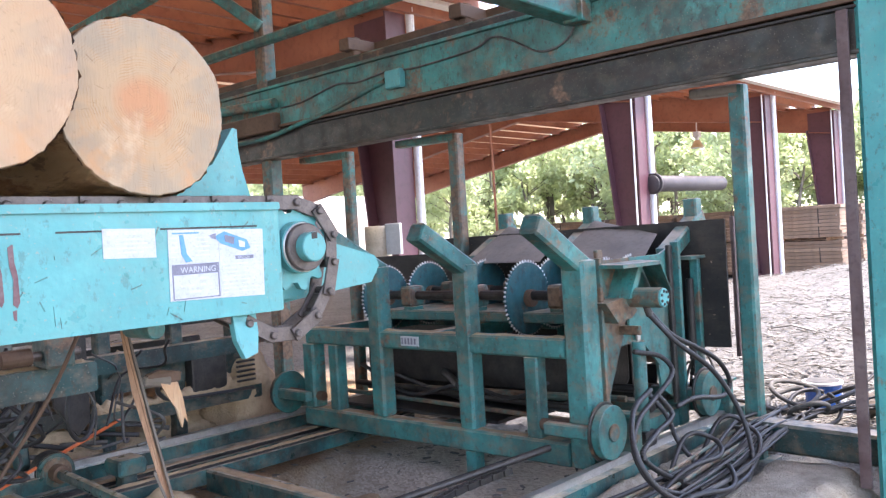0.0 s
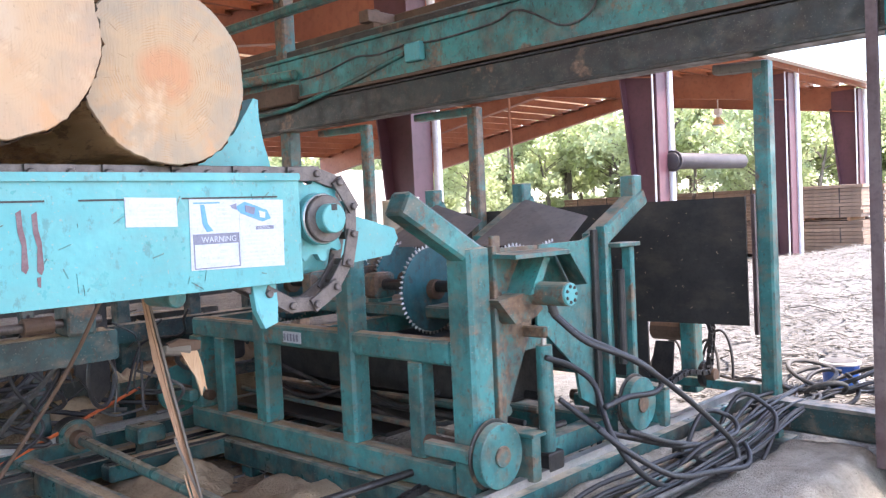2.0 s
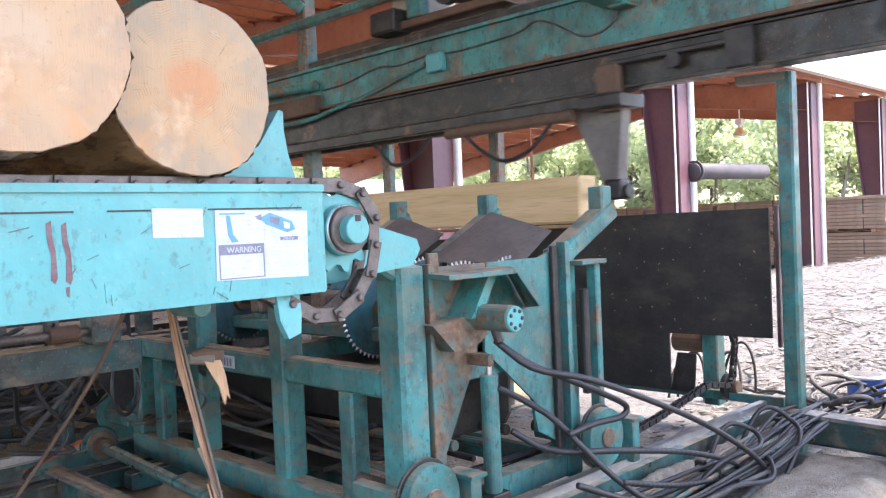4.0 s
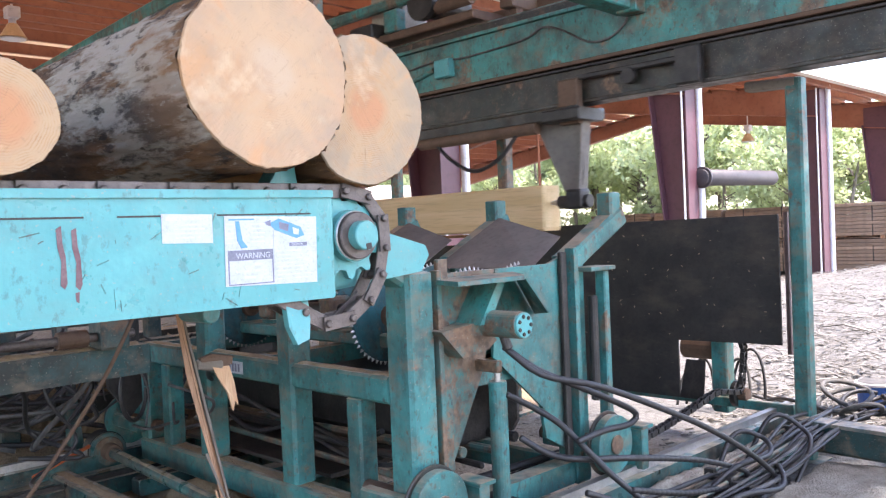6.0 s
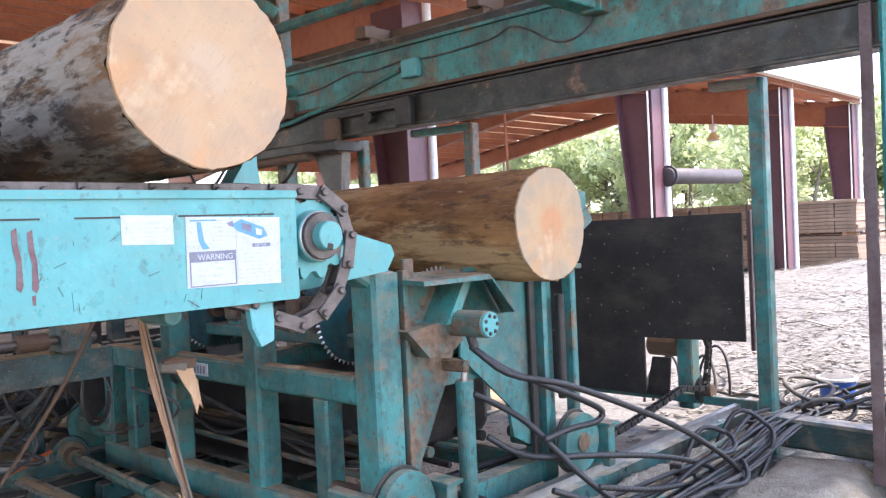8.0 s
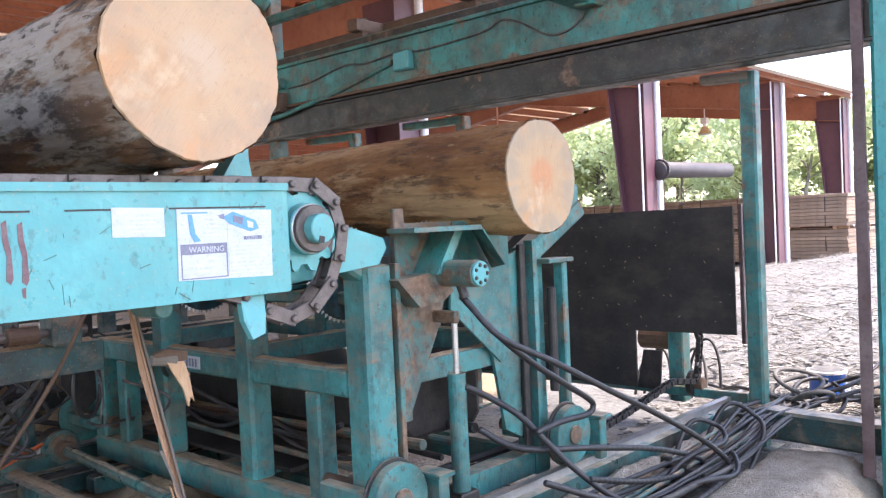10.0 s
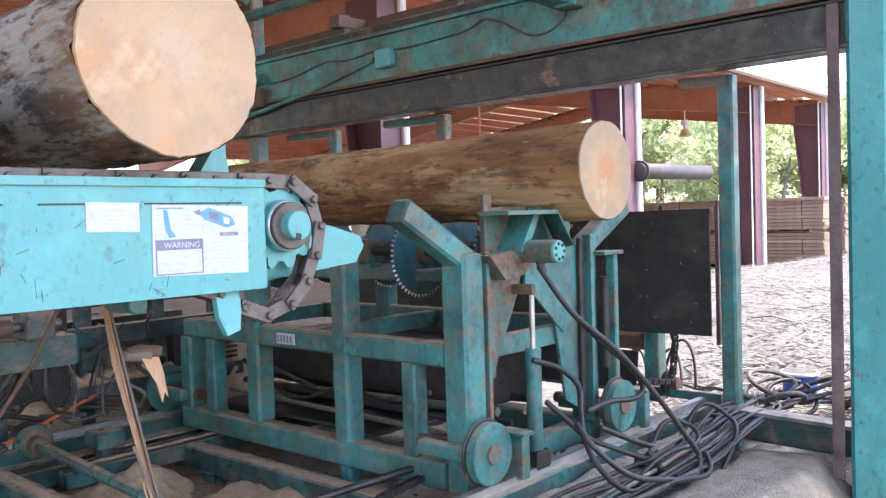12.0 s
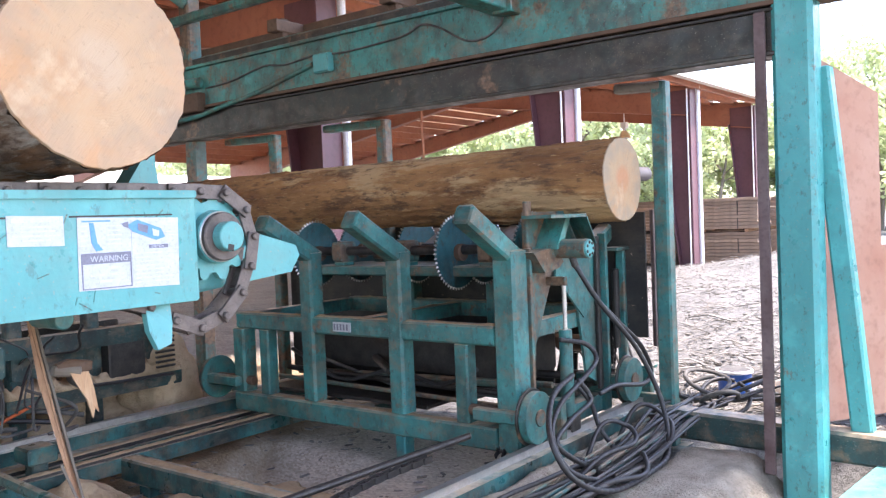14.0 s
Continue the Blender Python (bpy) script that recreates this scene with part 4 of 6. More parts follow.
def make_carriage():
    """Built in its own space: x from the front face of its posts, y and z as in the plan."""
    c = thing("log_carriage", "teal welded log carriage with forked arms, on flanged wheels", "carriage", pose(FRONT, 0, 0))
    P = 0.14
    near, far = 3.0, 5.58
    for x, z in ((0.07, 1), (1.4, 1)):
        part("bottom_rail", block(x - 0.07, x + 0.07, near + (0.02 if x < 1 else -0.07), far + 0.07, 0.12, 0.27, 0.014), TEAL, c)
        part("middle_rail", block(x - 0.062, x + 0.062, near + (0.02 if x < 1 else 0.07), far + 0.02, 0.80, 0.93, 0.014), TEAL, c)
    for y in (near, 4.3, far):
        part("cross_rail", block(0.14, 1.33, y - 0.06, y + 0.06, 0.13, 0.26, 0.012), TEAL, c)
        part("cross_rail", block(0.14, 1.33, y - 0.055, y + 0.055, 0.81, 0.92, 0.012), TEAL, c)
    for y, x, z, w in ((near - 0.07, 0.085, 0.12, 0.17), (3.86, 0.07, 0.27, P), (4.75, 0.07, 0.27, P)):
        part("front_post", bar((x, y, z), (x, y, 1.42), w, w, 0.018), TEAL, c)
        part("front_arm", bar((0.12, y, 1.36), (-0.40, y, 1.66), P - 0.01, 0.13, 0.016), TEAL, c)
    part("end_post", bar((0.07, far, 0.27), (0.07, far, 0.80), P, P, 0.016), TEAL, c)
    part("short_post", bar((0.07, 5.28, 0.27), (0.07, 5.28, 0.80), 0.11, 0.11, 0.012), TEAL, c)
    part("short_post", bar((0.07, 3.30, 0.27), (0.07, 3.30, 0.80), 0.11, 0.11, 0.012), TEAL, c)
    for y in BACK_Y:
        part("back_post", bar((1.4, y, 0.27), (1.4, y, 1.44), P, P, 0.016), TEAL, c)
        part("back_arm", bar((1.36, y, 1.38), (1.92, y, 1.66), P - 0.01, 0.12, 0.016), TEAL, c)
        part("arm_cap", bar((1.84, y, 1.64), (1.84, y, 1.80), 0.11, 0.11, 0.012), TEAL, c)
    for k in (0, 1):
        a, b = BACK_Y[k] + 0.07, BACK_Y[k + 1] - 0.07
        part("deflector_sheet", slab([(1.80, b + 0.02, 1.67), (1.56, a + 0.1, 1.53), (1.16, a, 1.37), (1.16, b, 1.37)], (0.012, 0, 0.01)), SHEET, c, "dusty grey deflector sheet")
    # wheels on both rails
    for x in (0.05, 1.42):
        for y, s in ((2.75, -1), (5.95, 1)):
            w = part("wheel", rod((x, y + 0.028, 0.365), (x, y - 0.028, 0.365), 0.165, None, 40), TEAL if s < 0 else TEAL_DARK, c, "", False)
            part("flange", rod((x, y - s * 0.028, 0.365), (x, y - s * 0.045, 0.365), 0.182, None, 40), STEEL_DARK if s < 0 else TEAL, w)
            part("axle_cap", rod((x, y + s * 0.028, 0.365), (x, y + s * 0.042, 0.365), 0.055, None, 18), RUST_TEAL, w)
            part("axle", rod((x, y - s * 0.045, 0.365), (x, y - s * 0.5, 0.365), 0.038, None, 14), RUST, c, "rusty axle")
            part("axle_box", block(x - 0.13, x - 0.06, min(y, y - s * 0.4) - 0.02, max(y, y - s * 0.4), 0.33, 0.41, 0.01), TEAL, c)
            part("wheel_guard", block(x + 0.2, x + 0.27, y - 0.07, y + 0.07, 0.18, 0.42, 0.01), TEAL, c)
            part("wheel_guard_top", block(x + 0.18, x + 0.29, y - 0.09, y + 0.09, 0.42, 0.44, 0.004), TEAL, c)
    # near end: slide guide, side plate and guide post
    part("end_plate", slab([(1.05, 2.92, 0.45), (1.33, 2.92, 0.30), (1.33, 2.92, 1.46), (1.12, 2.92, 1.40), (0.95, 2.92, 0.95)], (0, 0.02, 0)), TEAL, c)
    part("slide_bar", bar((1.22, 2.90, 0.32), (1.22, 2.90, 1.46), 0.05, 0.03, 0.005), GREASE, c, "dark worn slide bar")
    part("slide_channel", block(1.265, 1.305, 2.85, 2.915, 0.28, 1.48, 0.005), TEAL, c)
    part("guide_post", bar((1.54, 2.86, 0.48), (1.54, 2.86, 1.34), 0.05, 0.07, 0.008), TEAL, c)
    part("guide_post_cap", bar((1.34, 2.86, 1.355), (1.58, 2.86, 1.355), 0.14, 0.025, 0.004), TEAL, c)
    part("guide_tube", rod((1.44, 2.86, 0.6), (1.44, 2.86, 1.2), 0.028, None, 12), GREASE, c)
    part("front_edge_strip", bar((0.195, 2.86, 0.32), (0.195, 2.86, 1.42), 0.03, 0.05, 0.004), RUST_TEAL, c)
    part("lift_cylinder", rod((0.51, 2.78, 0.25), (0.51, 2.78, 0.86), 0.045, None, 20), TEAL, c, "teal hydraulic lift cylinder")
    part("cylinder_foot", block(0.44, 0.58, 2.72, 2.9, 0.18, 0.28, 0.01), GREASE, c)
    part("pipe", rod((0.1, 4.0, 0.55), (1.3, 5.4, 0.5), 0.03, None, 10), GREASE, c)
    # Dark block added to fill the dim clutter of pipes under the frame.
    part("belly_filler", block(0.62, 1.30, 3.30, 5.48, 0.40, 0.76, 0.05), GREASE, c, "dark block filling the space among the pipes under the frame")
    part("drip_pan", block(0.2, 1.3, 3.75, 5.45, 0.275, 0.30, 0.006), GREASE, c)
    part("guide_foot", bar((0.07, 3.86, -0.14), (0.07, 3.86, 0.118), 0.11, 0.09, 0.01), TEAL, c)
    for k in range(6):
        part("pipe", rod((0.3 + 0.14 * k, 3.1, 0.34 + 0.05 * (k % 3)), (0.34 + 0.13 * k, 5.5, 0.36 + 0.05 * (k % 2)), 0.018 + 0.006 * (k % 3), None, 10), GREASE if k % 2 else RUST_TEAL, c)
    part("under_hose", cable([(0.2, 3.3, 0.6), (0.3, 3.7, 0.45), (0.35, 4.2, 0.5), (0.3, 4.7, 0.4), (0.25, 5.2, 0.62)], 0.016, 6, 7), HOSE, c)
    part("under_hose", cable([(0.5, 3.2, 0.5), (0.45, 3.5, 0.34), (0.5, 4.0, 0.3), (0.6, 4.6, 0.36), (0.5, 5.3, 0.55)], 0.014, 6, 7), HOSE_DUSTY, c)
    part("name_sign", block(-0.0035, 0.004, 4.28, 4.46, 0.83, 0.90, 0.001), PAPER, c, "small pale plate with dark marks")
    for k in range(5):
        y = 4.305 + k * 0.032
        part("sign_mark", block(-0.0055, -0.0035, y, y + 0.018, 0.842, 0.888, 0.0005), INK, c)
    # sawdust lying on its rails
    for k, (a, b, w, h) in enumerate((((0.07, 3.04, 0.928), (0.07, 3.78, 0.928), 0.12, 0.016), ((0.07, 3.94, 0.928), (0.07, 4.67, 0.928), 0.12, 0.016), ((0.07, 4.8, 0.928), (0.07, 5.56, 0.928), 0.12, 0.009), ((0.07, 3.34, 0.268), (0.07, 5.5, 0.268), 0.13, 0.008), ((1.4, 3.1, 0.928), (1.4, 5.5, 0.928), 0.12, 0.014), ((0.2, 4.3, 0.918), (1.3, 4.3, 0.918), 0.11, 0.014), ((0.2, 3.0, 0.918), (1.3, 3.0, 0.918), 0.11, 0.012))):
        part("sawdust_layer", dust_strip(a, b, w, h, k * 3.7), SAWDUST, c, "clumps of sawdust lying on the rail", True)
    # lifting frame with its toothed discs, motor and end plate
    lift = part("lifting_frame", block(0.62, 1.28, 3.05, 5.5, 0.94, 1.02, 0.012), TEAL, c, "lifting frame carrying the toothed rolls")
    dm = disc_meshes()
    spots = ((0.70, 3.12), (1.2, 3.2), (0.70, 3.80), (1.2, 3.9), (0.70, 5.33), (1.2, 5.28), (1.2, 4.6))
    for x, y in spots:
        for n, me in dm:
            o = new(n, me)
            o.parent = lift
            o.location = (x, y, 1.12)
    for x in (0.70, 1.2):
        part("roll_shaft", rod((x, 3.0, 1.14), (x, 5.5, 1.14), 0.038, None, 16), GREASE, lift)
        for y in (3.5, 4.3, 5.0):
            part("bearing", block(x - 0.09, x + 0.09, y - 0.06, y + 0.06, 1.05, 1.22, 0.02), RUST_TEAL, lift, "rusty pillow block")
            part("bearing_post", bar((x, y, 1.02), (x, y, 1.05), 0.13, 0.12, 0.01), TEAL, lift)
    part("hopper_plate", slab([(0.24, 2.925, 1.40), (0.24, 2.925, 0.50), (0.31, 2.925, 0.47), (0.56, 2.925, 0.92), (0.66, 2.925, 1.40)], (0, -0.018, 0)), RUST_TEAL, lift, "rust-stained end plate")
    part("gusset_plate", slab([(0.63, 2.925, 0.95), (1.02, 2.925, 0.62), (1.12, 2.925, 0.68), (1.12, 2.925, 1.40), (0.67, 2.925, 1.40)], (0, -0.016, 0)), TEAL, lift)
    part("plate_edge", bar((0.265, 2.895, 0.45), (0.265, 2.895, 1.47), 0.07, 0.03, 0.01), RUST_TEAL, lift)
    part("shelf", slab([(0.20, 2.9, 1.355), (0.80, 2.9, 1.355), (0.56, 2.62, 1.355), (0.10, 2.62, 1.355)], (0, 0, 0.022)), TEAL, lift)
    part("shelf_gusset", slab([(0.56, 2.62, 1.36), (0.80, 2.9, 1.36), (0.96, 2.9, 1.14), (0.80, 2.68, 1.17)], (0.012, 0.0, 0.0)), TEAL, lift)
    part("motor_bracket", slab([(0.14, 2.78, 1.14), (0.42, 2.78, 1.16), (0.52, 2.78, 1.06), (0.45, 2.78, 1.02), (0.28, 2.78, 1.0)], (0, 0.14, 0)), RUST_TEAL, lift)
    part("motor_bracket_arm", slab([(0.36, 2.74, 1.15), (0.43, 2.74, 1.15), (0.56, 2.74, 1.355), (0.50, 2.74, 1.355)], (0, 0.17, 0)), TEAL_BEAM, lift)
    part("hydraulic_motor", rod((0.455, 2.9, 1.15), (0.455, 2.56, 1.15), 0.064, None, 28), RUST_TEAL, lift, "teal cylindrical hydraulic motor")
    part("motor_cap", rod((0.455, 2.565, 1.15), (0.455, 2.545, 1.15), 0.06, None, 28), TEAL_LIT, lift)
    for k in range(7):
        a = 2 * math.pi * k / 7
        part("motor_bolt", rod((0.455 + math.cos(a) * 0.042, 2.548, 1.15 + math.sin(a) * 0.042), (0.455 + math.cos(a) * 0.042, 2.538, 1.15 + math.sin(a) * 0.042), 0.010, None, 8), GREASE, lift)
    part("hose_fitting", rod((0.455, 2.68, 1.10), (0.465, 2.66, 1.03), 0.024, None, 12), GREASE, lift)
    part("lift_rod", rod((0.51, 2.78, 0.58), (0.51, 2.78, 0.96), 0.015, None, 14), BRIGHT, lift, "polished cylinder rod")
    part("rod_eye", block(0.49, 0.53, 2.76, 2.92, 0.90, 0.96, 0.008), RUST_TEAL, lift)
    return c, lift


# ---- conveyor ----
CY = 2.55
PITCH = 0.117


def chain_path():
    """Points of the chain's path in x and z: along the top, round the sprocket, down the slack."""
    pts = [(-2.2 + 0.05 * k, 1.772) for k in range(85)]
    pts = [p for p in pts if p[0] < 2.0]
    for k in range(0, 13):
        a = radians(90 - k * 10)
        pts.append((2.018 + 0.176 * math.cos(a), 1.598 + 0.176 * math.sin(a)))
    tail = spline([(2.178, 1.507, 0), (2.15, 1.42, 0), (2.075, 1.325, 0), (1.98, 1.275, 0), (1.90, 1.268, 0), (1.80, 1.315, 0), (1.62, 1.40, 0), (1.2, 1.41, 0), (0.2, 1.41, 0), (-2.0, 1.41, 0)], 10)
    pts += [(p.x, p.y) for p in tail]
    acc, out = 0.0, [(0.0, *pts[0])]
    for a, b in zip(pts, pts[1:]):
        acc += math.hypot(b[0] - a[0], b[1] - a[1])
        out.append((acc, *b))
    return out


def on_path(path, s):
    S = [p[0] for p in path]
    return float(np.interp(s, S, [p[1] for p in path])), float(np.interp(s, S, [p[2] for p in path]))


def make_conveyor():
    c = thing("log_conveyor", "teal steel log conveyor, coloured lighter for stronger light, with paper labels", "conveyor")
    part("side_panel", block(-3.2, 1.9, CY, CY + 0.02, 1.372, 1.765, 0.008), TEAL_LIT, c)
    part("top_lip", block(-3.2, 1.9, CY - 0.012, CY + 0.3, 1.745, 1.772, 0.005), TEAL_LIT, c)
    part("bottom_lip", block(-3.2, 1.9, CY + 0.02, CY + 0.3, 1.372, 1.39, 0.004), TEAL_LIT, c)
    part("back_panel", block(-3.2, 1.9, CY + 0.28, CY + 0.3, 1.39, 1.745, 0.006), TEAL, c)
    part("end_plate", slab([(1.9, CY + 0.16, 1.40), (2.12, CY + 0.16, 1.40), (2.2, CY + 0.16, 1.6), (2.0, CY + 0.16, 1.72), (1.9, CY + 0.16, 1.74)], (0, 0.12, 0)), TEAL_LIT, c)
    for x0, x1 in ((1.08, 1.30), (1.42, 1.80), (0.5, 0.98)):
        part("slot", block(x0, x1, CY - 0.002, CY, 1.684, 1.690, 0.001), GREASE, c)
    part("horn_guard", slab([(2.0, CY + 0.19, 1.66), (2.28, CY + 0.19, 1.62), (2.55, CY + 0.19, 1.545), (2.57, CY + 0.19, 1.50), (2.52, CY + 0.19, 1.43), (2.0, CY + 0.19, 1.38)], (0, 0.03, 0)), TEAL_LIT, c)
    part("under_bracket", slab([(1.70, CY + 0.04, 1.375), (1.80, CY + 0.04, 1.375), (1.80, CY + 0.03, 1.30), (1.78, CY + 0.01, 1.23), (1.72, CY, 1.215), (1.70, CY + 0.02, 1.28)], (0, 0.03, 0)), TEAL_LIT, c)
    part("under_pipe", rod((1.45, CY + 0.12, 1.35), (1.45, CY + 0.3, 1.35), 0.035, None, 14), TEAL, c)
    for x, y in ((-0.4, CY + 0.15), (-1.6, CY + 0.15)):
        part("leg", bar((x, y, -0.2), (x, y, 1.38), 0.14, 0.14, 0.012), TEAL, c)
    part("cross_tie", bar((-0.4, CY + 0.15, 1.2), (-0.4, 5.9, 1.2), 0.16, 0.16, 0.012), TEAL, c)
    # second strand that carries the far ends of the logs
    part("far_strand", block(-3.2, 1.9, 5.5, 5.8, 1.39, 1.772, 0.01), TEAL, c)
    part("far_leg", bar((0.4, 5.65, -0.2), (0.4, 5.65, 1.39), 0.14, 0.14, 0.012), TEAL, c)
    # labels
    big = part("warning_label", slab([(1.445, CY - 0.0015, 1.684), (1.822, CY - 0.0015, 1.676), (1.815, CY - 0.0015, 1.437), (1.440, CY - 0.0015, 1.446)], (0, -0.0015, 0)), PAPER, c, "white paper warning label")
    e = CY - 0.0035
    def mark(x0, x1, z0, z1, m, par):
        part("printed_bar", block(x0, x1, e - 0.0012, e, z0, z1, 0.0003), m, par)
    mark(1.452, 1.628, 1.448, 1.452, INK, big)
    mark(1.452, 1.456, 1.448, 1.562, INK, big)
    mark(1.626, 1.630, 1.448, 1.562, INK, big)
    mark(1.452, 1.630, 1.562, 1.566, INK, big)
    for k, w in enumerate((0.10, 0.12, 0.06)):
        mark(1.54 - w / 2, 1.54 + w / 2, 1.512 - k * 0.022, 1.52 - k * 0.022, INK_PALE, big)
    for k in range(8):
        mark(1.645, 1.645 + 0.15 - 0.02 * (k % 3), 1.555 - k * 0.014, 1.559 - k * 0.014, INK_PALE, big)
    mark(1.70, 1.775, 1.572, 1.585, INK, big)
    part("printed_picture", slab([(1.62, e, 1.655), (1.66, e, 1.672), (1.75, e, 1.64), (1.765, e, 1.61), (1.73, e, 1.60), (1.64, e, 1.632)], (0, -0.0012, 0)), INK_BLUE, big, "small blue machine picture")
    part("printed_picture", slab([(1.60, e, 1.66), (1.625, e, 1.667), (1.625, e, 1.645), (1.608, e, 1.65)], (0, -0.0014, 0)), INK, big)
    part("printed_picture", slab([(1.66, e - 0.0014, 1.66), (1.70, e - 0.0014, 1.65), (1.695, e - 0.0014, 1.625), (1.66, e - 0.0014, 1.636)], (0, -0.001, 0)), INK, big)
    part("printed_picture", slab([(1.715, e - 0.0014, 1.64), (1.742, e - 0.0014, 1.632), (1.74, e - 0.0014, 1.612), (1.718, e - 0.0014, 1.616)], (0, -0.001, 0)), INK_PALE, big)
    part("printed_picture", slab([(1.485, e, 1.665), (1.50, e, 1.665), (1.51, e, 1.60), (1.53, e, 1.575), (1.505, e, 1.572), (1.49, e, 1.60)], (0, -0.0012, 0)), INK_BLUE, big)
    mark(1.46, 1.56, 1.668, 1.673, INK_BLUE, big)
    for k in range(5):
        mark(1.545, 1.60 - 0.006 * (k % 2), 1.652 - k * 0.015, 1.656 - k * 0.015, INK_PALE, big)
        mark(1.78 - 0.01 * (k % 2), 1.812, 1.662 - k * 0.012, 1.665 - k * 0.012, INK_PALE, big)
        mark(1.452, 1.478, 1.654 - k * 0.016, 1.657 - k * 0.016, INK_PALE, big)
    mark(1.452, 1.82, 1.5695, 1.5705, INK_PALE, big)
    mark(1.635, 1.637, 1.448, 1.67, INK_PALE, big)
    for txt, x, z, s, m, back in (("WARNING", 1.482, 1.537, 0.028, PAPER, (1.455, 1.625, 1.531, 1.563)), ("CAUTION", 1.708, 1.5745, 0.011, PAPER, None)):
        if back:
            mark(*back[:2], back[2], back[3], INK, big)
        cu = bpy.data.curves.new("lettering", "FONT")
        cu.body, cu.size, cu.extrude = txt, s, 0.0004
        tmp = bpy.data.objects.new("tmp", cu)
        me = bpy.data.meshes.new_from_object(tmp)
        bpy.data.objects.remove(tmp)
        me.materials.append(m)
        o = new("lettering", me)
        o.parent = big
        o.matrix_basis = pose(x, e - 0.0018, z, 90, 0, 0)
    small = part("notice_label", slab([(1.222, CY - 0.0015, 1.694), (1.40, CY - 0.0015, 1.69), (1.40, CY - 0.0015, 1.595), (1.222, CY - 0.0015, 1.60)], (0, -0.0015, 0)), PAPER, c, "faded white notice label")
    mark(1.235, 1.385, 1.672, 1.686, INK_PALE, small)
    for k in range(4):
        w = (0.14, 0.12, 0.15, 0.09)[k]
        mark(1.31 - w / 2, 1.31 + w / 2, 1.655 - k * 0.014, 1.661 - k * 0.014, INK_PALE, small)
    # red painted marks and scratches on the side
    for dx, dz in ((0.0, 0.0), (0.043, -0.006)):
        y, u, v = CY - 0.0012, 0.898 + dx, dz
        part("red_mark", slab([(u, y, 1.655 + v), (u + 0.015, y, 1.664 + v), (u + 0.017, y, 1.61 + v), (u + 0.024, y, 1.575 + v), (u + 0.026, y, 1.495 + v), (u + 0.018, y, 1.478 + v), (u + 0.006, y, 1.49 + v), (u + 0.011, y, 1.56 + v), (u + 0.002, y, 1.60 + v)], (0, -0.001, 0)), RED_MARK, c)
    part("red_mark", slab([(0.945, CY - 0.0012, 1.465), (0.957, CY - 0.0012, 1.468), (0.955, CY - 0.0012, 1.435), (0.947, CY - 0.0012, 1.44)], (0, -0.001, 0)), RED_MARK, c)
    rnd = random.Random(3)
    for k in range(26):
        x, z = rnd.uniform(0.75, 1.85), rnd.uniform(1.39, 1.67)
        a, l = rnd.uniform(-0.6, 2.0), rnd.uniform(0.01, 0.06)
        part("scratch", bar((x, CY - 0.0006, z), (x + l * math.cos(a), CY - 0.0006, z + l * math.sin(a)), 0.001, 0.004, 0.0003), TEAL, c)
    # drive sprocket
    sp = part("sprocket", sprocket(), TEAL_LIT, c, "toothed teal end sprocket")
    sp.location = (2.018, CY + 0.075, 1.60)
    part("flange_disc", rod((0, -0.012, 0), (0, -0.06, 0), 0.10, None, 40), TEAL_LIT, sp)
    # Dark ring: shade of the recess round the shaft, put into the collar's colour.
    part("collar", rod((0, -0.06, 0), (0, -0.085, 0), 0.091, None, 40), CHAIN, sp)
    part("rim_ring", rod((0, -0.058, 0), (0, -0.064, 0), 0.096, None, 40), BRIGHT, sp, "worn bright edge ring")
    part("shaft_end", rod((0, 0.3, 0), (0, -0.13, 0), 0.056, None, 32), TEAL_LIT, sp)
    part("keyway", block(-0.014, 0.014, -0.1315, -0.09, 0.03, 0.054, 0.002), GREASE, sp, "dark keyway slot")
    # stop that drops to let a log pass
    st = part("log_stop", slab([(1.56, CY + 0.16, 1.70), (1.575, CY + 0.16, 1.80), (1.625, CY + 0.16, 1.87), (1.735, CY + 0.16, 1.925), (1.80, CY + 0.16, 2.02), (1.83, CY + 0.16, 2.065), (1.85, CY + 0.16, 2.06), (1.85, CY + 0.16, 1.99), (1.865, CY + 0.16, 1.9), (1.895, CY + 0.16, 1.80), (1.90, CY + 0.16, 1.70)], (0, 0.09, 0)), TEAL_LIT, c, "curved teal stop plate")
    # chain
    links = []
    kinds = []
    for wide in (0, 1):
        y = 0.032 + 0.012 * wide
        bm = bmesh.new()
        for s in (-1, 1):
            for q in ((-PITCH / 2, PITCH / 2),):
                bar((q[0] - 0.016, s * y, 0), (q[1] + 0.016, s * y, 0), 0.012, 0.056, 0.012, bm)
        for x in (-PITCH / 2, PITCH / 2):
            rod((x, -y - 0.012 - 0.008 * wide, 0), (x, y + 0.012, 0), 0.015, None, 10, bm)
        if not wide:
            block(-PITCH / 2 + 0.02, PITCH / 2 - 0.02, -0.024, 0.024, -0.014, 0.014, 0.006, bm)
        me = bpy.data.meshes.new("chain_link")
        bmesh.ops.recalc_face_normals(bm, faces=bm.faces)
        bm.to_mesh(me)
        bm.free()
        me.materials.append(CHAIN)
        kinds.append(me)
    path = chain_path()
    n = int(path[-1][0] / PITCH) - 8
    for k in range(n):
        o = new("chain_link", kinds[k % 2])
        o.parent = c
        links.append((o, k * PITCH))
    return c, sp, st, links, path


def sprocket():
    bm = bmesh.new()
    n, pts = 11, []
    for k in range(n):
        for f, r in ((0.0, 0.136), (0.25, 0.136), (0.42, 0.162), (0.58, 0.17), (0.74, 0.162), (0.9, 0.136)):
            a = 2 * math.pi * (k + f) / n
            pts.append((math.cos(a) * r, 0.018, math.sin(a) * r))
    slab(pts, (0, -0.03, 0), bm)
    return bm


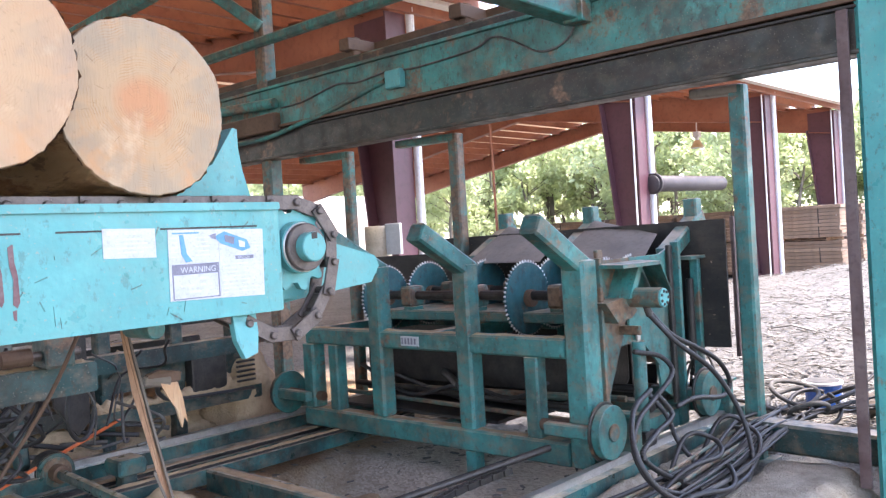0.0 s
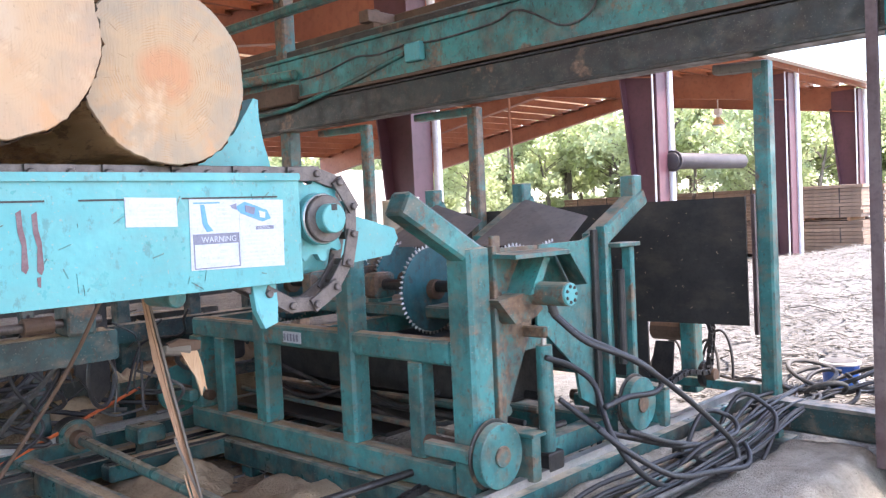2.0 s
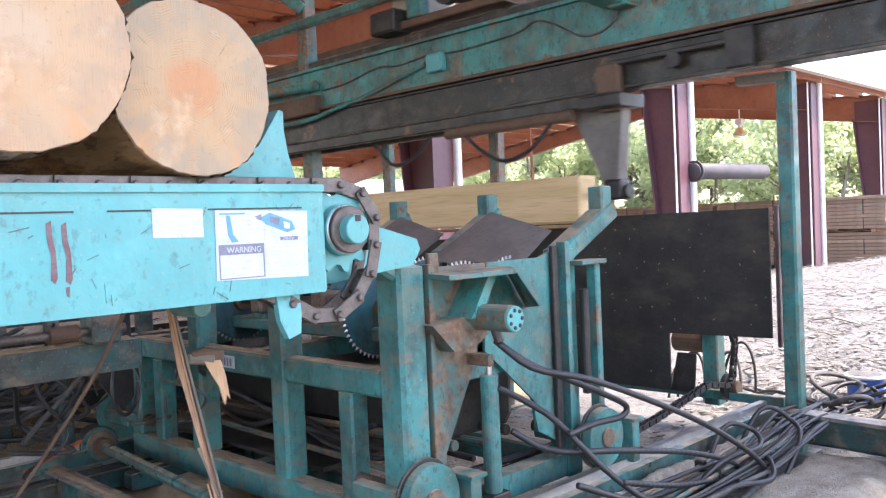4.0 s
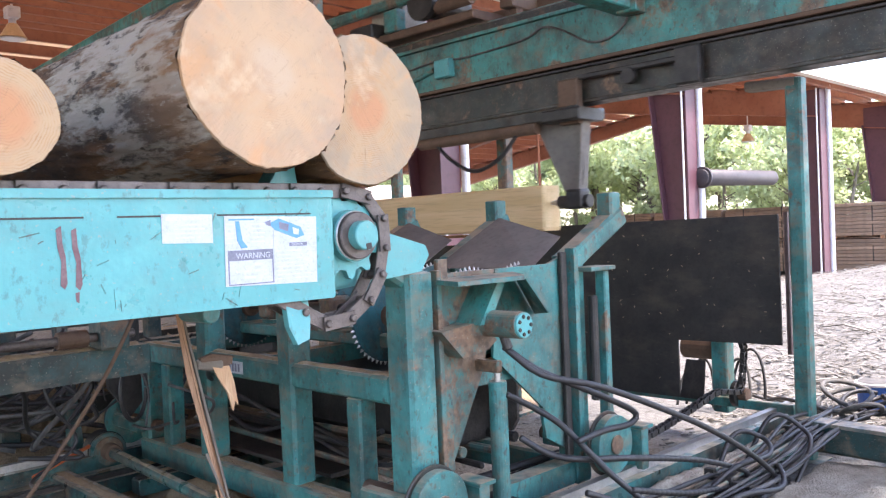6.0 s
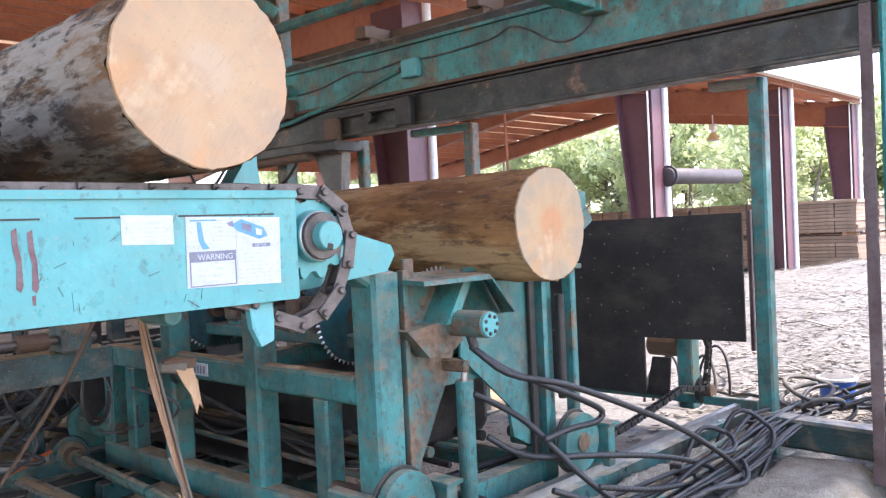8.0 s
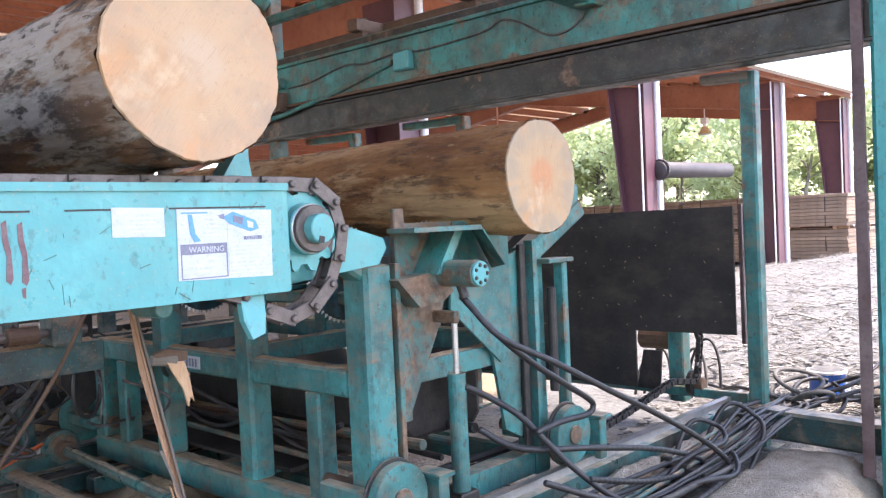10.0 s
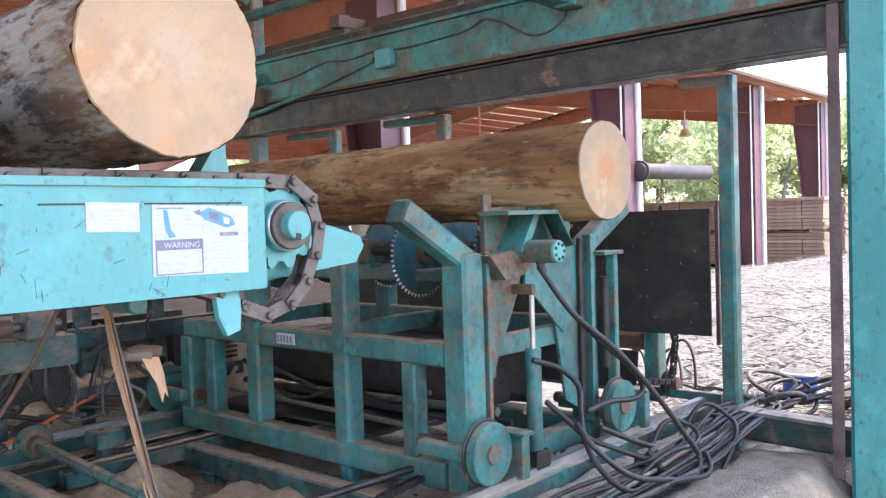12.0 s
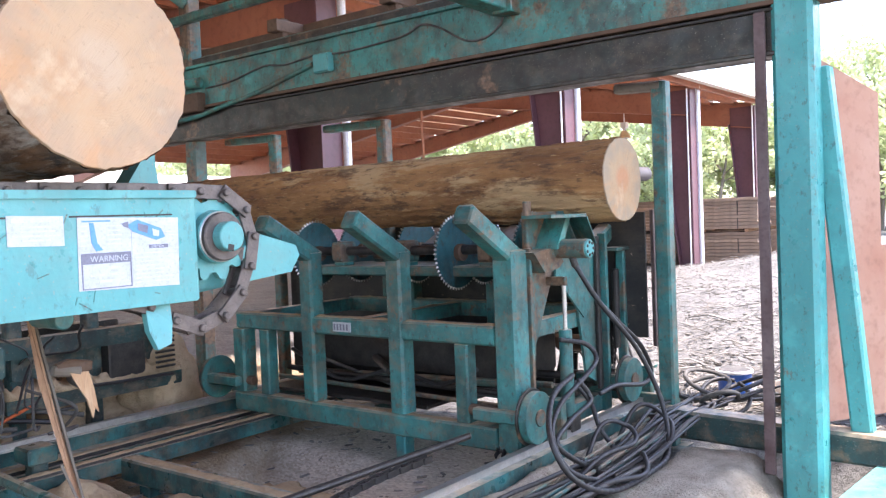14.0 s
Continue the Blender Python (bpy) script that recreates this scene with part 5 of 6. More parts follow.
# ---- logs ----
def make_log(name, label, r, length, skin, grain, seed, taper=0.0, knots=5):
    rnd = random.Random(seed)
    ob = thing(name, label, "log", None, "saw logs")
    n, m = 180, 170
    off = rnd.uniform(0, 50)
    def rad(a, s):
        q = Vector((math.cos(a) * 1.1 + off, math.sin(a) * 1.1, s * 0.35))
        q2 = Vector((math.cos(a) * 4 + off, math.sin(a) * 4, s * 1.6))
        return r * (1 - taper * s / length) * (1 + 0.06 * noise.noise(q) + 0.018 * noise.noise(q2) + 0.014 * noise.noise(q2 * 3.1) + 0.010 * noise.noise(q2 * 7.3))
    bumps = [(rnd.uniform(0, 2 * math.pi), rnd.uniform(0.5, length - 0.5), rnd.uniform(0.015, 0.035)) for k in range(knots)]
    bm = bmesh.new()
    rows = []
    for j in range(m + 1):
        s = length * j / m
        row = []
        for i in range(n):
            a = 2 * math.pi * i / n
            q = rad(a, s) + 0.010 * noise.noise(Vector((math.cos(a) * 9 + off, math.sin(a) * 9, s * 5))) + 0.011 * noise.noise(Vector((math.cos(a) * 19 + off, math.sin(a) * 19, s * 9)))
            for ba, bs, bh in bumps:
                d = math.hypot((math.remainder(a - ba, 2 * math.pi)) * r / 0.07, (s - bs) / 0.09)
                q += bh * math.exp(-d * d)
            row.append(bm.verts.new((math.cos(a) * q, s, math.sin(a) * q)))
        rows.append(row)
    for a, b in zip(rows, rows[1:]):
        for i in range(n):
            bm.faces.new((a[i], a[(i + 1) % n], b[(i + 1) % n], b[i]))
    part("bark", bm, skin, ob, "", True)
    for s, k in ((0.0, 1), (length, -1)):
        bm = bmesh.new()
        c = bm.verts.new((0, s - k * 0.006, 0))
        ring0 = [bm.verts.new((math.cos(2 * math.pi * i / n) * rad(2 * math.pi * i / n, s) * 0.985, s - k * 0.006, math.sin(2 * math.pi * i / n) * rad(2 * math.pi * i / n, s) * 0.985)) for i in range(n)]
        ring1 = [bm.verts.new((v.co.x * 1.012, s + k * 0.004, v.co.z * 1.012)) for v in ring0]
        for i in range(n):
            bm.faces.new((c, ring0[i], ring0[(i + 1) % n]))
            bm.faces.new((ring0[i], ring1[i], ring1[(i + 1) % n], ring0[(i + 1) % n]))
        part("end_face", bm, grain, ob, "freshly sawn end with growth rings")
    if knots > 5:
        part("branch_stub", rod((r * 0.85, 0.30, 0.05), (r * 1.32, 0.28, 0.085), 0.032, 0.024, 10), WOOD_RAW, ob, "short sawn branch stub")
    return ob


def make_cant():
    b = thing("sawn_cant", "freshly squared pale pine cant held in the dogs", "timber")
    part("timber", block(-0.12, 0.12, 0, 4.9, -0.19, 0.19, 0.02), CANT_WOOD, b)
    part("bark_strip", block(-0.135, -0.05, 0.02, 4.85, -0.225, -0.198, 0.01), LOG_BARK, b)
    return b


def make_trolley():
    """Dog trolley that runs on the beam; its own y is that of the dog arm."""
    t = thing("dog_trolley", "rusty dogging trolley with a tapered hanging arm", "trolley")
    x = BX
    part("hanger_block", block(x - 0.12, x - 0.04, -0.1, 0.1, 2.42, 2.78, 0.02), RUST, t)
    part("hanger_plate", block(x - 0.2, x + 0.14, -0.16, 0.22, 2.44, 2.54, 0.015), GREASE, t)
    part("arm", slab([(x - 0.02, -0.08, 2.52), (x - 0.02, 0.42, 2.50), (x - 0.02, 0.36, 2.36), (x - 0.02, 0.12, 1.86), (x - 0.02, -0.02, 1.84), (x - 0.02, -0.06, 2.0)], (0.05, 0, 0)), SHEET, t, "grey tapered dog arm")
    part("arm_edge", bar((x + 0.005, -0.085, 2.52), (x + 0.005, -0.02, 1.85), 0.12, 0.025, 0.004), SHEET, t)
    part("spindle", rod((x, -0.1, 1.80), (x, 0.2, 1.80), 0.055, None, 20), GREASE, t, "dark dog spindle")
    part("spindle_tip", rod((x, 0.2, 1.80), (x, 0.30, 1.80), 0.035, 0.012, 14), BRIGHT, t)
    part("spindle_block", block(x - 0.07, x + 0.07, -0.06, 0.1, 1.74, 1.9, 0.02), GREASE, t)
    part("carrier_beam", block(x - 0.16, x - 0.08, -0.1, 5.6, 2.46, 2.56, 0.012), STEEL_DARK, t)
    part("carrier_beam", block(x + 0.17, x + 0.25, -0.1, 5.6, 2.46, 2.56, 0.012), STEEL_DARK, t)
    part("roller", rod((x - 0.11, -0.55, 2.72), (x - 0.05, -0.55, 2.72), 0.06, None, 18), GREASE, t)
    part("end_shoe", block(x - 0.12, x - 0.04, -1.15, -0.95, 2.58, 2.86, 0.02), GREASE, t)
    part("tie_bar", block(x - 0.1, x - 0.06, -0.95, 0.0, 2.76, 2.80, 0.008), GREASE, t)
    part("ram", rod((x - 0.14, 0.3, 2.42), (x - 0.14, 1.7, 2.42), 0.05, None, 16), RUST, t)
    part("loop_hose", cable([(x - 0.15, 0.5, 2.4), (x - 0.18, 0.7, 2.2), (x - 0.18, 1.0, 2.12), (x - 0.16, 1.3, 2.25), (x - 0.15, 1.5, 2.42)], 0.018, 7, 8), HOSE, t)
    part("loop_hose", cable([(x - 0.15, 1.9, 2.42), (x - 0.18, 2.1, 2.25), (x - 0.18, 2.4, 2.2), (x - 0.15, 2.7, 2.42)], 0.018, 7, 8), HOSE, t)
    part("second_arm", slab([(x - 0.02, 5.2, 2.5), (x - 0.02, 5.6, 2.52), (x - 0.02, 5.56, 1.9), (x - 0.02, 5.42, 1.84)], (0.05, 0, 0)), SHEET, t, "grey tapered dog arm")
    # drive on top of the beam
    part("drive_base", block(x + 0.0, x + 0.5, 1.1, 2.6, 3.52, 3.60, 0.012), RUST, t)
    part("drive_motor", rod((x + 0.12, 1.75, 3.80), (x + 0.55, 1.75, 3.80), 0.14, None, 24), STEEL_DARK, t)
    part("drive_wheel", rod((x - 0.04, 1.75, 3.80), (x + 0.03, 1.75, 3.80), 0.18, None, 28), GREASE, t)
    part("drive_shaft", rod((x + 0.05, 1.15, 3.72), (x + 0.05, 1.6, 3.72), 0.06, None, 16), RUST, t)
    part("tank", block(x + 0.12, x + 0.45, 2.15, 2.65, 3.6, 4.1, 0.02), TANK, t, "cream oil tank")
    part("valve_block", block(x - 0.02, x + 0.1, 2.1, 2.3, 3.6, 3.82, 0.012), TEAL, t)
    part("gearbox", block(x - 0.1, x + 0.14, 2.4, 2.75, 3.50, 3.72, 0.02), GREASE, t)
    return t


# ---- hoses and clutter ----
def make_cable_run():
    rnd = random.Random(11)
    for k in range(12):
        y0 = 2.20 + 0.032 * (k % 9) + rnd.uniform(-0.02, 0.02)
        z = 0.02 + 0.035 * (k // 6) + rnd.uniform(0, 0.02)
        pts = [(2.7 + rnd.uniform(-0.3, 0.5), y0 - 0.1 + rnd.uniform(-0.1, 0.1), -0.2)]
        for x in (3.4, 4.2, 5.0, 5.6, 6.1):
            pts.append((x, y0 + rnd.uniform(-0.014, 0.014) + 0.012 * math.sin(x * 2 + k), z + 0.10 * (x > 5) + rnd.uniform(0, 0.05)))
        if k < 5:
            pts += [(6.5, y0 - 0.15 + rnd.uniform(-0.1, 0.1), z + 0.15), (6.9, 2.1 + rnd.uniform(-0.25, 0.2), z + 0.05 + rnd.uniform(0, 0.15)), (7.5, 1.9 + rnd.uniform(-0.3, 0.2), 0.0 + rnd.uniform(0, 0.1)), (8.3, 1.6 + rnd.uniform(-0.4, 0.3), 0.0)]
        else:
            pts += [(6.4, y0 + rnd.uniform(0, 0.5), z + 0.12), (6.9, y0 + rnd.uniform(0.3, 0.9), 0.0), (7.6, y0 + rnd.uniform(0.6, 1.4), -0.06)]
        h = thing("hydraulic_hose", "dusty black hydraulic hose lying along the rail", "hose", None, "hoses along the rail")
        part("hose", cable(pts, rnd.choice((0.009, 0.011, 0.014)), 6, 7), HOSE_DUSTY if k % 2 else HOSE, h, "", True)
    for k, (y, z, m, r) in enumerate(((2.30, 0.03, TEAL_OILY, 0.016), (2.36, 0.05, RUST_TEAL, 0.014), (2.42, 0.04, TEAL_OILY, 0.018), (2.47, 0.08, RUST_TEAL, 0.012), (2.25, 0.02, GREASE, 0.015))):
        p = thing("hydraulic_pipe", "rigid teal hydraulic pipe dusted with sawdust beside the rail", "pipe", None, "pipes beside the rail")
        part("pipe", rod((2.8 + 0.1 * k, y - 0.04, z - 0.02), (6.25 - 0.08 * k, y + 0.03, z + 0.09), r, None, 12), m, p, "", True)
        part("clamp", block(4.5, 4.54, y - 0.035, y + 0.025, z + 0.0, z + 0.065, 0.004), GREASE, p)
        part("clamp", block(5.6, 5.64, y - 0.02, y + 0.04, z + 0.04, z + 0.105, 0.004), GREASE, p)
    for k in range(5):
        cx, cy, cz = 6.5 + rnd.uniform(-0.25, 0.25), 2.3 + rnd.uniform(-0.12, 0.12), 0.18 + rnd.uniform(-0.03, 0.06)
        R = rnd.uniform(0.16, 0.30)
        tilt = rnd.uniform(0.2, 0.6)
        pts = [(cx + R * math.cos(a), cy + R * math.sin(a) * 0.8, cz + R * tilt * math.sin(a + k)) for a in np.linspace(0, 5.6 + rnd.random(), 12)]
        h = thing("coiled_hose", "loose loop of black hose tangled beside the post", "hose", None, "loose hose loops")
        part("hose", cable(pts, 0.017, 5, 7), HOSE if k % 2 else HOSE_DUSTY, h, "", True)
    # loops lying on the rail side that stay put
    for k, pts in enumerate(([(4.1, 2.55, -0.2), (4.5, 2.35, 0.14), (4.95, 2.3, 0.16), (5.1, 2.42, 0.22), (4.9, 2.52, 0.24), (4.5, 2.5, -0.15)], [(3.6, 2.4, -0.2), (4.2, 2.2, 0.08), (4.7, 2.12, 0.05), (4.95, 2.25, 0.1), (5.2, 2.35, -0.2)], [(5.0, 2.55, -0.1), (5.3, 2.45, 0.3), (5.45, 2.3, 0.22), (5.3, 2.2, 0.12), (5.0, 2.25, -0.2)])):
        h = thing("hydraulic_hose", "dusty black hydraulic hose lying along the rail", "hose", None, "hoses along the rail")
        part("hose", cable(pts, 0.0155, 7, 8), HOSE, h, "", True)
    for k in range(6):
        y = 3.94 - 0.09 * k
        h = thing("coiled_hose", "loose loop of black hose tangled beside the post", "hose", None, "loose hose loops")
        R = 0.22 + 0.05 * (k % 3)
        pts = [(6.9 + 0.05 * k + 0.1 * math.sin(a), y + R * math.cos(a) * 0.5, -0.12 + R * 1.7 * abs(math.sin(a)) ** 0.8) for a in np.linspace(0.05, 3.1, 9)]
        part("hose", cable(pts, 0.013, 5, 7), HOSE if k % 2 else HOSE_DUSTY, h, "", True)
    w = thing("hanging_wire", "thin black wire rising from the hose tangle", "wire")
    part("wire", cable([(6.9, 2.1, 0.2), (7.6, 1.95, 0.5), (8.4, 1.95, 1.0), (9.0, 1.95, 1.32)], 0.012, 6, 6), HOSE, w)
    g = thing("hanging_hose", "short green-tipped hose hanging by the guard", "hose")
    part("hose", cable([(9.05, 1.98, 1.22), (9.05, 1.92, 1.34), (9.05, 1.84, 1.32), (9.05, 1.82, 1.0), (9.05, 1.86, 0.75)], 0.022, 6, 7), HOSE, g)
    part("tip", rod((9.05, 1.99, 1.16), (9.05, 1.98, 1.26), 0.03, None, 10), TEAL_LIT, g)
    part("stake", rod((9.06, 1.82, -0.15), (9.06, 1.82, 1.33), 0.018, None, 8), GREASE, g)


def make_bucket():
    b = thing("blue_bucket", "blue plastic bucket with a white rim in the dust", "bucket", pose(7.72, 2.6, -0.12))
    part("body", rod((0, 0, 0), (0, 0, 0.24), 0.135, 0.155, 28), BLUE_PLASTIC, b)
    part("rim", rod((0, 0, 0.24), (0, 0, 0.265), 0.168, None, 28), GALV, b)
    part("contents", rod((0, 0, 0.265), (0, 0, 0.27), 0.145, None, 28), HOSE_DUSTY, b)
    part("handle", cable([(-0.17, 0, 0.22), (-0.12, -0.14, 0.12), (0, -0.18, 0.09), (0.12, -0.14, 0.12), (0.17, 0, 0.22)], 0.006, 5, 6), BRIGHT, b)
    r = bmesh.new()
    bmesh.ops.create_icosphere(r, subdivisions=3, radius=0.2)
    for v in r.verts:
        v.co *= 1 + 0.25 * noise.noise(v.co * 7)
        v.co = Vector((v.co.x * 1.3 + 7.75, v.co.y * 1.1 + 2.08, v.co.z * 0.55 - 0.02))
    whole("wood_chunk", r, TRUNK, "rough brown bark-covered chunk of wood on the ground", "offcut")


def make_right_side():
    p = thing("rust_chute_plate", "tall rust-brown steel chute plate with a slot", "plate")
    x0, y0 = 6.6, 1.62
    dx, dy = 1.6, -1.0
    def at(s, z):
        return (x0 + dx * s, y0 + dy * s, z)
    part("lower_plate", slab([at(0, 0.0), at(1, 0.0), at(1, 2.1), at(0.42, 2.42), at(0.42, 1.3), at(0.36, 1.3), at(0.36, 2.46), at(0, 2.75)], (0.02, 0.03, 0)), RUST_PLATE, p)
    part("stiffener", bar(at(0.98, 0.1), at(0.98, 2.3), 0.05, 0.08, 0.006), RUST, p)
    c = thing("rusty_column", "thick rusty steel column with a wooden cap", "column")
    part("shaft", rod((7.0, 0.62, -0.15), (7.0, 0.62, 2.75), 0.13, None, 24), RUST, c)
    part("cap", block(6.8, 7.2, 0.45, 0.85, 2.75, 2.88, 0.015), RUST, c)
    part("hanging_chain", cable([(6.9, 0.78, 2.74), (6.9, 0.79, 2.4), (6.9, 0.8, 2.1)], 0.02, 6, 6), GREASE, c)
    h = thing("hose_bunch", "grey hoses hanging down to the foot plate", "hose")
    for k in range(5):
        part("hose", cable([(6.6 + 0.02 * k, 0.7 + 0.03 * k, 0.7), (6.5, 0.78 + 0.02 * k, 0.3), (6.3 - 0.05 * k, 0.85, 0.02), (5.9, 0.8 + 0.05 * k, -0.08)], 0.02, 6, 7), HOSE_DUSTY, h)
    k = bmesh.new()
    nx, ny = 90, 60
    grid = []
    for j in range(ny + 1):
        row = []
        for i in range(nx + 1):
            x, y = 3.9 + 2.0 * i / nx, 0.9 + 1.45 * j / ny
            p = Vector((x, y, 0))
            edge = min(x - 3.9, 5.78 - x + 0.10 * noise.noise(p * 2.5), y - 0.9, 2.30 - y + 0.06 * noise.noise(p * 3.5))
            lip = max(0.0, min(1.0, edge / 0.06))
            fall = max(0.0, min(1.0, (1.80 - y) / 0.35))
            z = -0.20 + 0.17 * (lip * lip * (3 - 2 * lip)) - 0.30 * fall * fall * (3 - 2 * fall) + 0.020 * noise.noise(p * 2.0) + 0.010 * noise.noise(p * 7.0) + 0.005 * noise.noise(p * 23.0)
            row.append(k.verts.new((x, y, z)))
        grid.append(row)
    for a, b in zip(grid, grid[1:]):
        for i in range(nx):
            k.faces.new((a[i], a[i + 1], b[i + 1], b[i]))
    whole("dust_bank", k, BANK, "grey dust-covered concrete footing beside the rail", "footing", "", "", True)
    q = bmesh.new()
    rows = []
    for i in range(80):
        x = 3.0 + 3.3 * i / 79
        h = 0.05 + 0.05 * noise.noise(Vector((x * 2.2, 0, 4))) + 0.03 * noise.noise(Vector((x * 9, 0, 2))) + 0.02 * noise.noise(Vector((x * 23, 0, 6)))
        w = 0.10 + 0.03 * noise.noise(Vector((x * 3, 5, 0)))
        rows.append([(x, 2.60 - w, 0.0), (x, 2.60 - w * 0.6, 0.03 + h * 0.6), (x, 2.60, 0.045 + h), (x, 2.62 + w * 0.3, 0.03 + h), (x, 2.655, 0.0)])
    loft(q, rows)
    whole("sawdust_ridge", q, PALE_DUST, "ridge of pale sawdust lying along the rail", "sawdust", "", "", True)


def make_left_clutter():
    m = thing("log_deck_frame", "dark teal machine frame with a hydraulic ram under the conveyor", "machine frame")
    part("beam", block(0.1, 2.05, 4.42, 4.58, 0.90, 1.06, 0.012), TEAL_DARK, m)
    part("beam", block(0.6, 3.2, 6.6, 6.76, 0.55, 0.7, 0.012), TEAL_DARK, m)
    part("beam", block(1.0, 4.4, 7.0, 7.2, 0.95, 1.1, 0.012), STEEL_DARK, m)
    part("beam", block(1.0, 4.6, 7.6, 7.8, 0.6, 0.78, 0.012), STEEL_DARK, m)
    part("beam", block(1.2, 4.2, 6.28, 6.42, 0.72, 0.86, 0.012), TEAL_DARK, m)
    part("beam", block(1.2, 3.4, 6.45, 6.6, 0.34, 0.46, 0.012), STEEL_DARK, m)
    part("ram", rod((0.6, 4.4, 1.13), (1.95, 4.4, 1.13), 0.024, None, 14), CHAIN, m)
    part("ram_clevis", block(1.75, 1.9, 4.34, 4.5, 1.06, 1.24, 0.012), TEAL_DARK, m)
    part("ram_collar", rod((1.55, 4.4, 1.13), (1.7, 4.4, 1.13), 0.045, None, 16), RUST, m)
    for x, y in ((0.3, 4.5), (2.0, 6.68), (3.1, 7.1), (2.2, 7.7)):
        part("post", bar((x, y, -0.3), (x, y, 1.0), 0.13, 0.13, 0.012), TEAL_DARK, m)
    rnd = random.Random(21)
    for k in range(24):
        x, y = rnd.uniform(1.1, 2.9), rnd.uniform(4.3, 6.8)
        pts = [(x, y, rnd.uniform(0.7, 1.2))]
        for j in range(4):
            x += rnd.uniform(-0.3, 0.3)
            y += rnd.uniform(-0.3, 0.4)
            pts.append((x, y, max(0.42, pts[-1][2] - rnd.uniform(0.05, 0.35))))
        h = thing("tangled_hose", "dusty hose tangled in the frame under the conveyor", "hose", None, "tangled hoses")
        part("hose", cable(pts, rnd.choice((0.007, 0.010, 0.014)), 6, 6), HOSE_DUSTY if k % 2 else HOSE, h, "", True)
    for k in range(16):
        y, z = rnd.uniform(5.7, 6.9), rnd.uniform(0.45, 0.8)
        pts = [(0.9 + rnd.uniform(-0.2, 0.3), y, z + rnd.uniform(-0.05, 0.25))]
        for x in (1.3, 1.6, 1.9, 2.2):
            pts.append((x + rnd.uniform(-0.08, 0.08), y + rnd.uniform(-0.25, 0.25), max(0.02, z + rnd.uniform(-0.12, 0.14))))
        h = thing("tangled_hose", "dusty hose tangled in the frame under the conveyor", "hose", None, "tangled hoses")
        part("hose", cable(pts, rnd.choice((0.011, 0.015, 0.02)), 6, 6), HOSE_DUSTY if k % 3 else HOSE, h, "", True)
    ring = thing("hanging_ring_hose", "coiled hose ring hanging in the frame", "hose")
    part("hose", cable([(2.07 + 0.12 * math.cos(a), 4.7 + 0.1 * math.cos(a), 0.77 + 0.17 * math.sin(a)) for a in np.linspace(0, 6.2, 14)], 0.013, 5, 7), HOSE, ring)
    s = thing("wood_splinter", "long fresh wood splinter leaning against the frame", "splinter")
    part("splinter", slab([(1.475, 2.99, 1.37), (1.495, 2.99, 1.37), (1.525, 2.96, 1.1), (1.60, 2.9, 0.66), (1.67, 2.88, 0.3), (1.645, 2.88, 0.3), (1.575, 2.92, 0.7), (1.50, 2.97, 1.1)], (0.006, 0.015, 0)), WOOD_RAW, s)
    part("strand", bar((1.488, 2.985, 1.33), (1.64, 2.89, 0.34), 0.010, 0.012, 0.003), WOOD_RAW, s)
    part("strand", bar((1.545, 2.93, 0.80), (1.69, 2.88, 0.36), 0.007, 0.010, 0.002), TRUNK, s)
    part("strand", bar((1.565, 2.91, 0.66), (1.64, 2.88, 0.30), 0.006, 0.008, 0.002), WOOD_RAW, s)
    rag = random.Random(3)
    for k in range(16):
        q = Vector((1.655 + rag.uniform(-0.03, 0.03), 2.88 + rag.uniform(-0.03, 0.03), 0.38 + rag.uniform(-0.08, 0.08)))
        e = Vector((rag.uniform(-0.05, 0.05), rag.uniform(-0.03, 0.03), rag.uniform(-0.09, 0.06)))
        part("bark_shred", bar(q, q + e, rag.uniform(0.008, 0.022), 0.005, 0.001), TRUNK if k % 3 else WOOD_RAW, s)
    part("bark_edge", bar((1.50, 3.0, 1.37), (1.675, 2.9, 0.32), 0.012, 0.012, 0.003), TRUNK, s)
    b = thing("broken_branch", "broken branch stub with a torn pale end", "branch")
    part("stub", rod((1.74, 3.34, 1.075), (1.85, 3.33, 1.06), 0.022, 0.03, 10), TRUNK, b)
    part("bark_flap", slab([(1.75, 3.32, 1.10), (1.80, 3.31, 1.115), (1.90, 3.31, 1.095), (1.895, 3.31, 1.06), (1.82, 3.31, 1.045), (1.76, 3.32, 1.06)], (0.01, 0.04, 0)), RUST, b)
    part("torn_tip", slab([(1.80, 3.31, 1.06), (1.875, 3.30, 1.055), (1.895, 3.30, 0.985), (1.912, 3.30, 0.875), (1.896, 3.30, 0.90), (1.885, 3.30, 0.855), (1.862, 3.30, 0.94), (1.84, 3.30, 0.975), (1.815, 3.30, 1.02)], (0.012, 0.035, 0)), TORN_WOOD, b, "torn pale orange wood")
    o = thing("orange_stick", "thin orange painted stick on the sawdust", "stick")
    part("stick", bar((1.83, 5.7, 0.144), (3.066, 6.3, 0.349), 0.026, 0.02, 0.004), ORANGE, o)
    r = thing("rusty_rod", "rusty bent rod leaning under the conveyor", "rod")
    part("rod", cable([(1.75, 3.9, 1.3), (1.6, 4.0, 0.95), (1.35, 4.1, 0.55), (1.2, 4.15, 0.35)], 0.010, 6, 7), RUST, r)
    heaps = ((3.55, 7.05, 0.0, 0.62, 0.6), (2.7, 6.75, 0.0, 0.40, 0.9), (4.40, 6.62, 0.12, 0.33, 2.0), (4.25, 7.3, 0.2, 0.4, 1.3), (2.64, 4.98, -0.26, 0.36, 0.95), (3.0, 4.1, -0.26, 0.7, 0.38), (2.5, 5.2, -0.25, 0.5, 0.38))
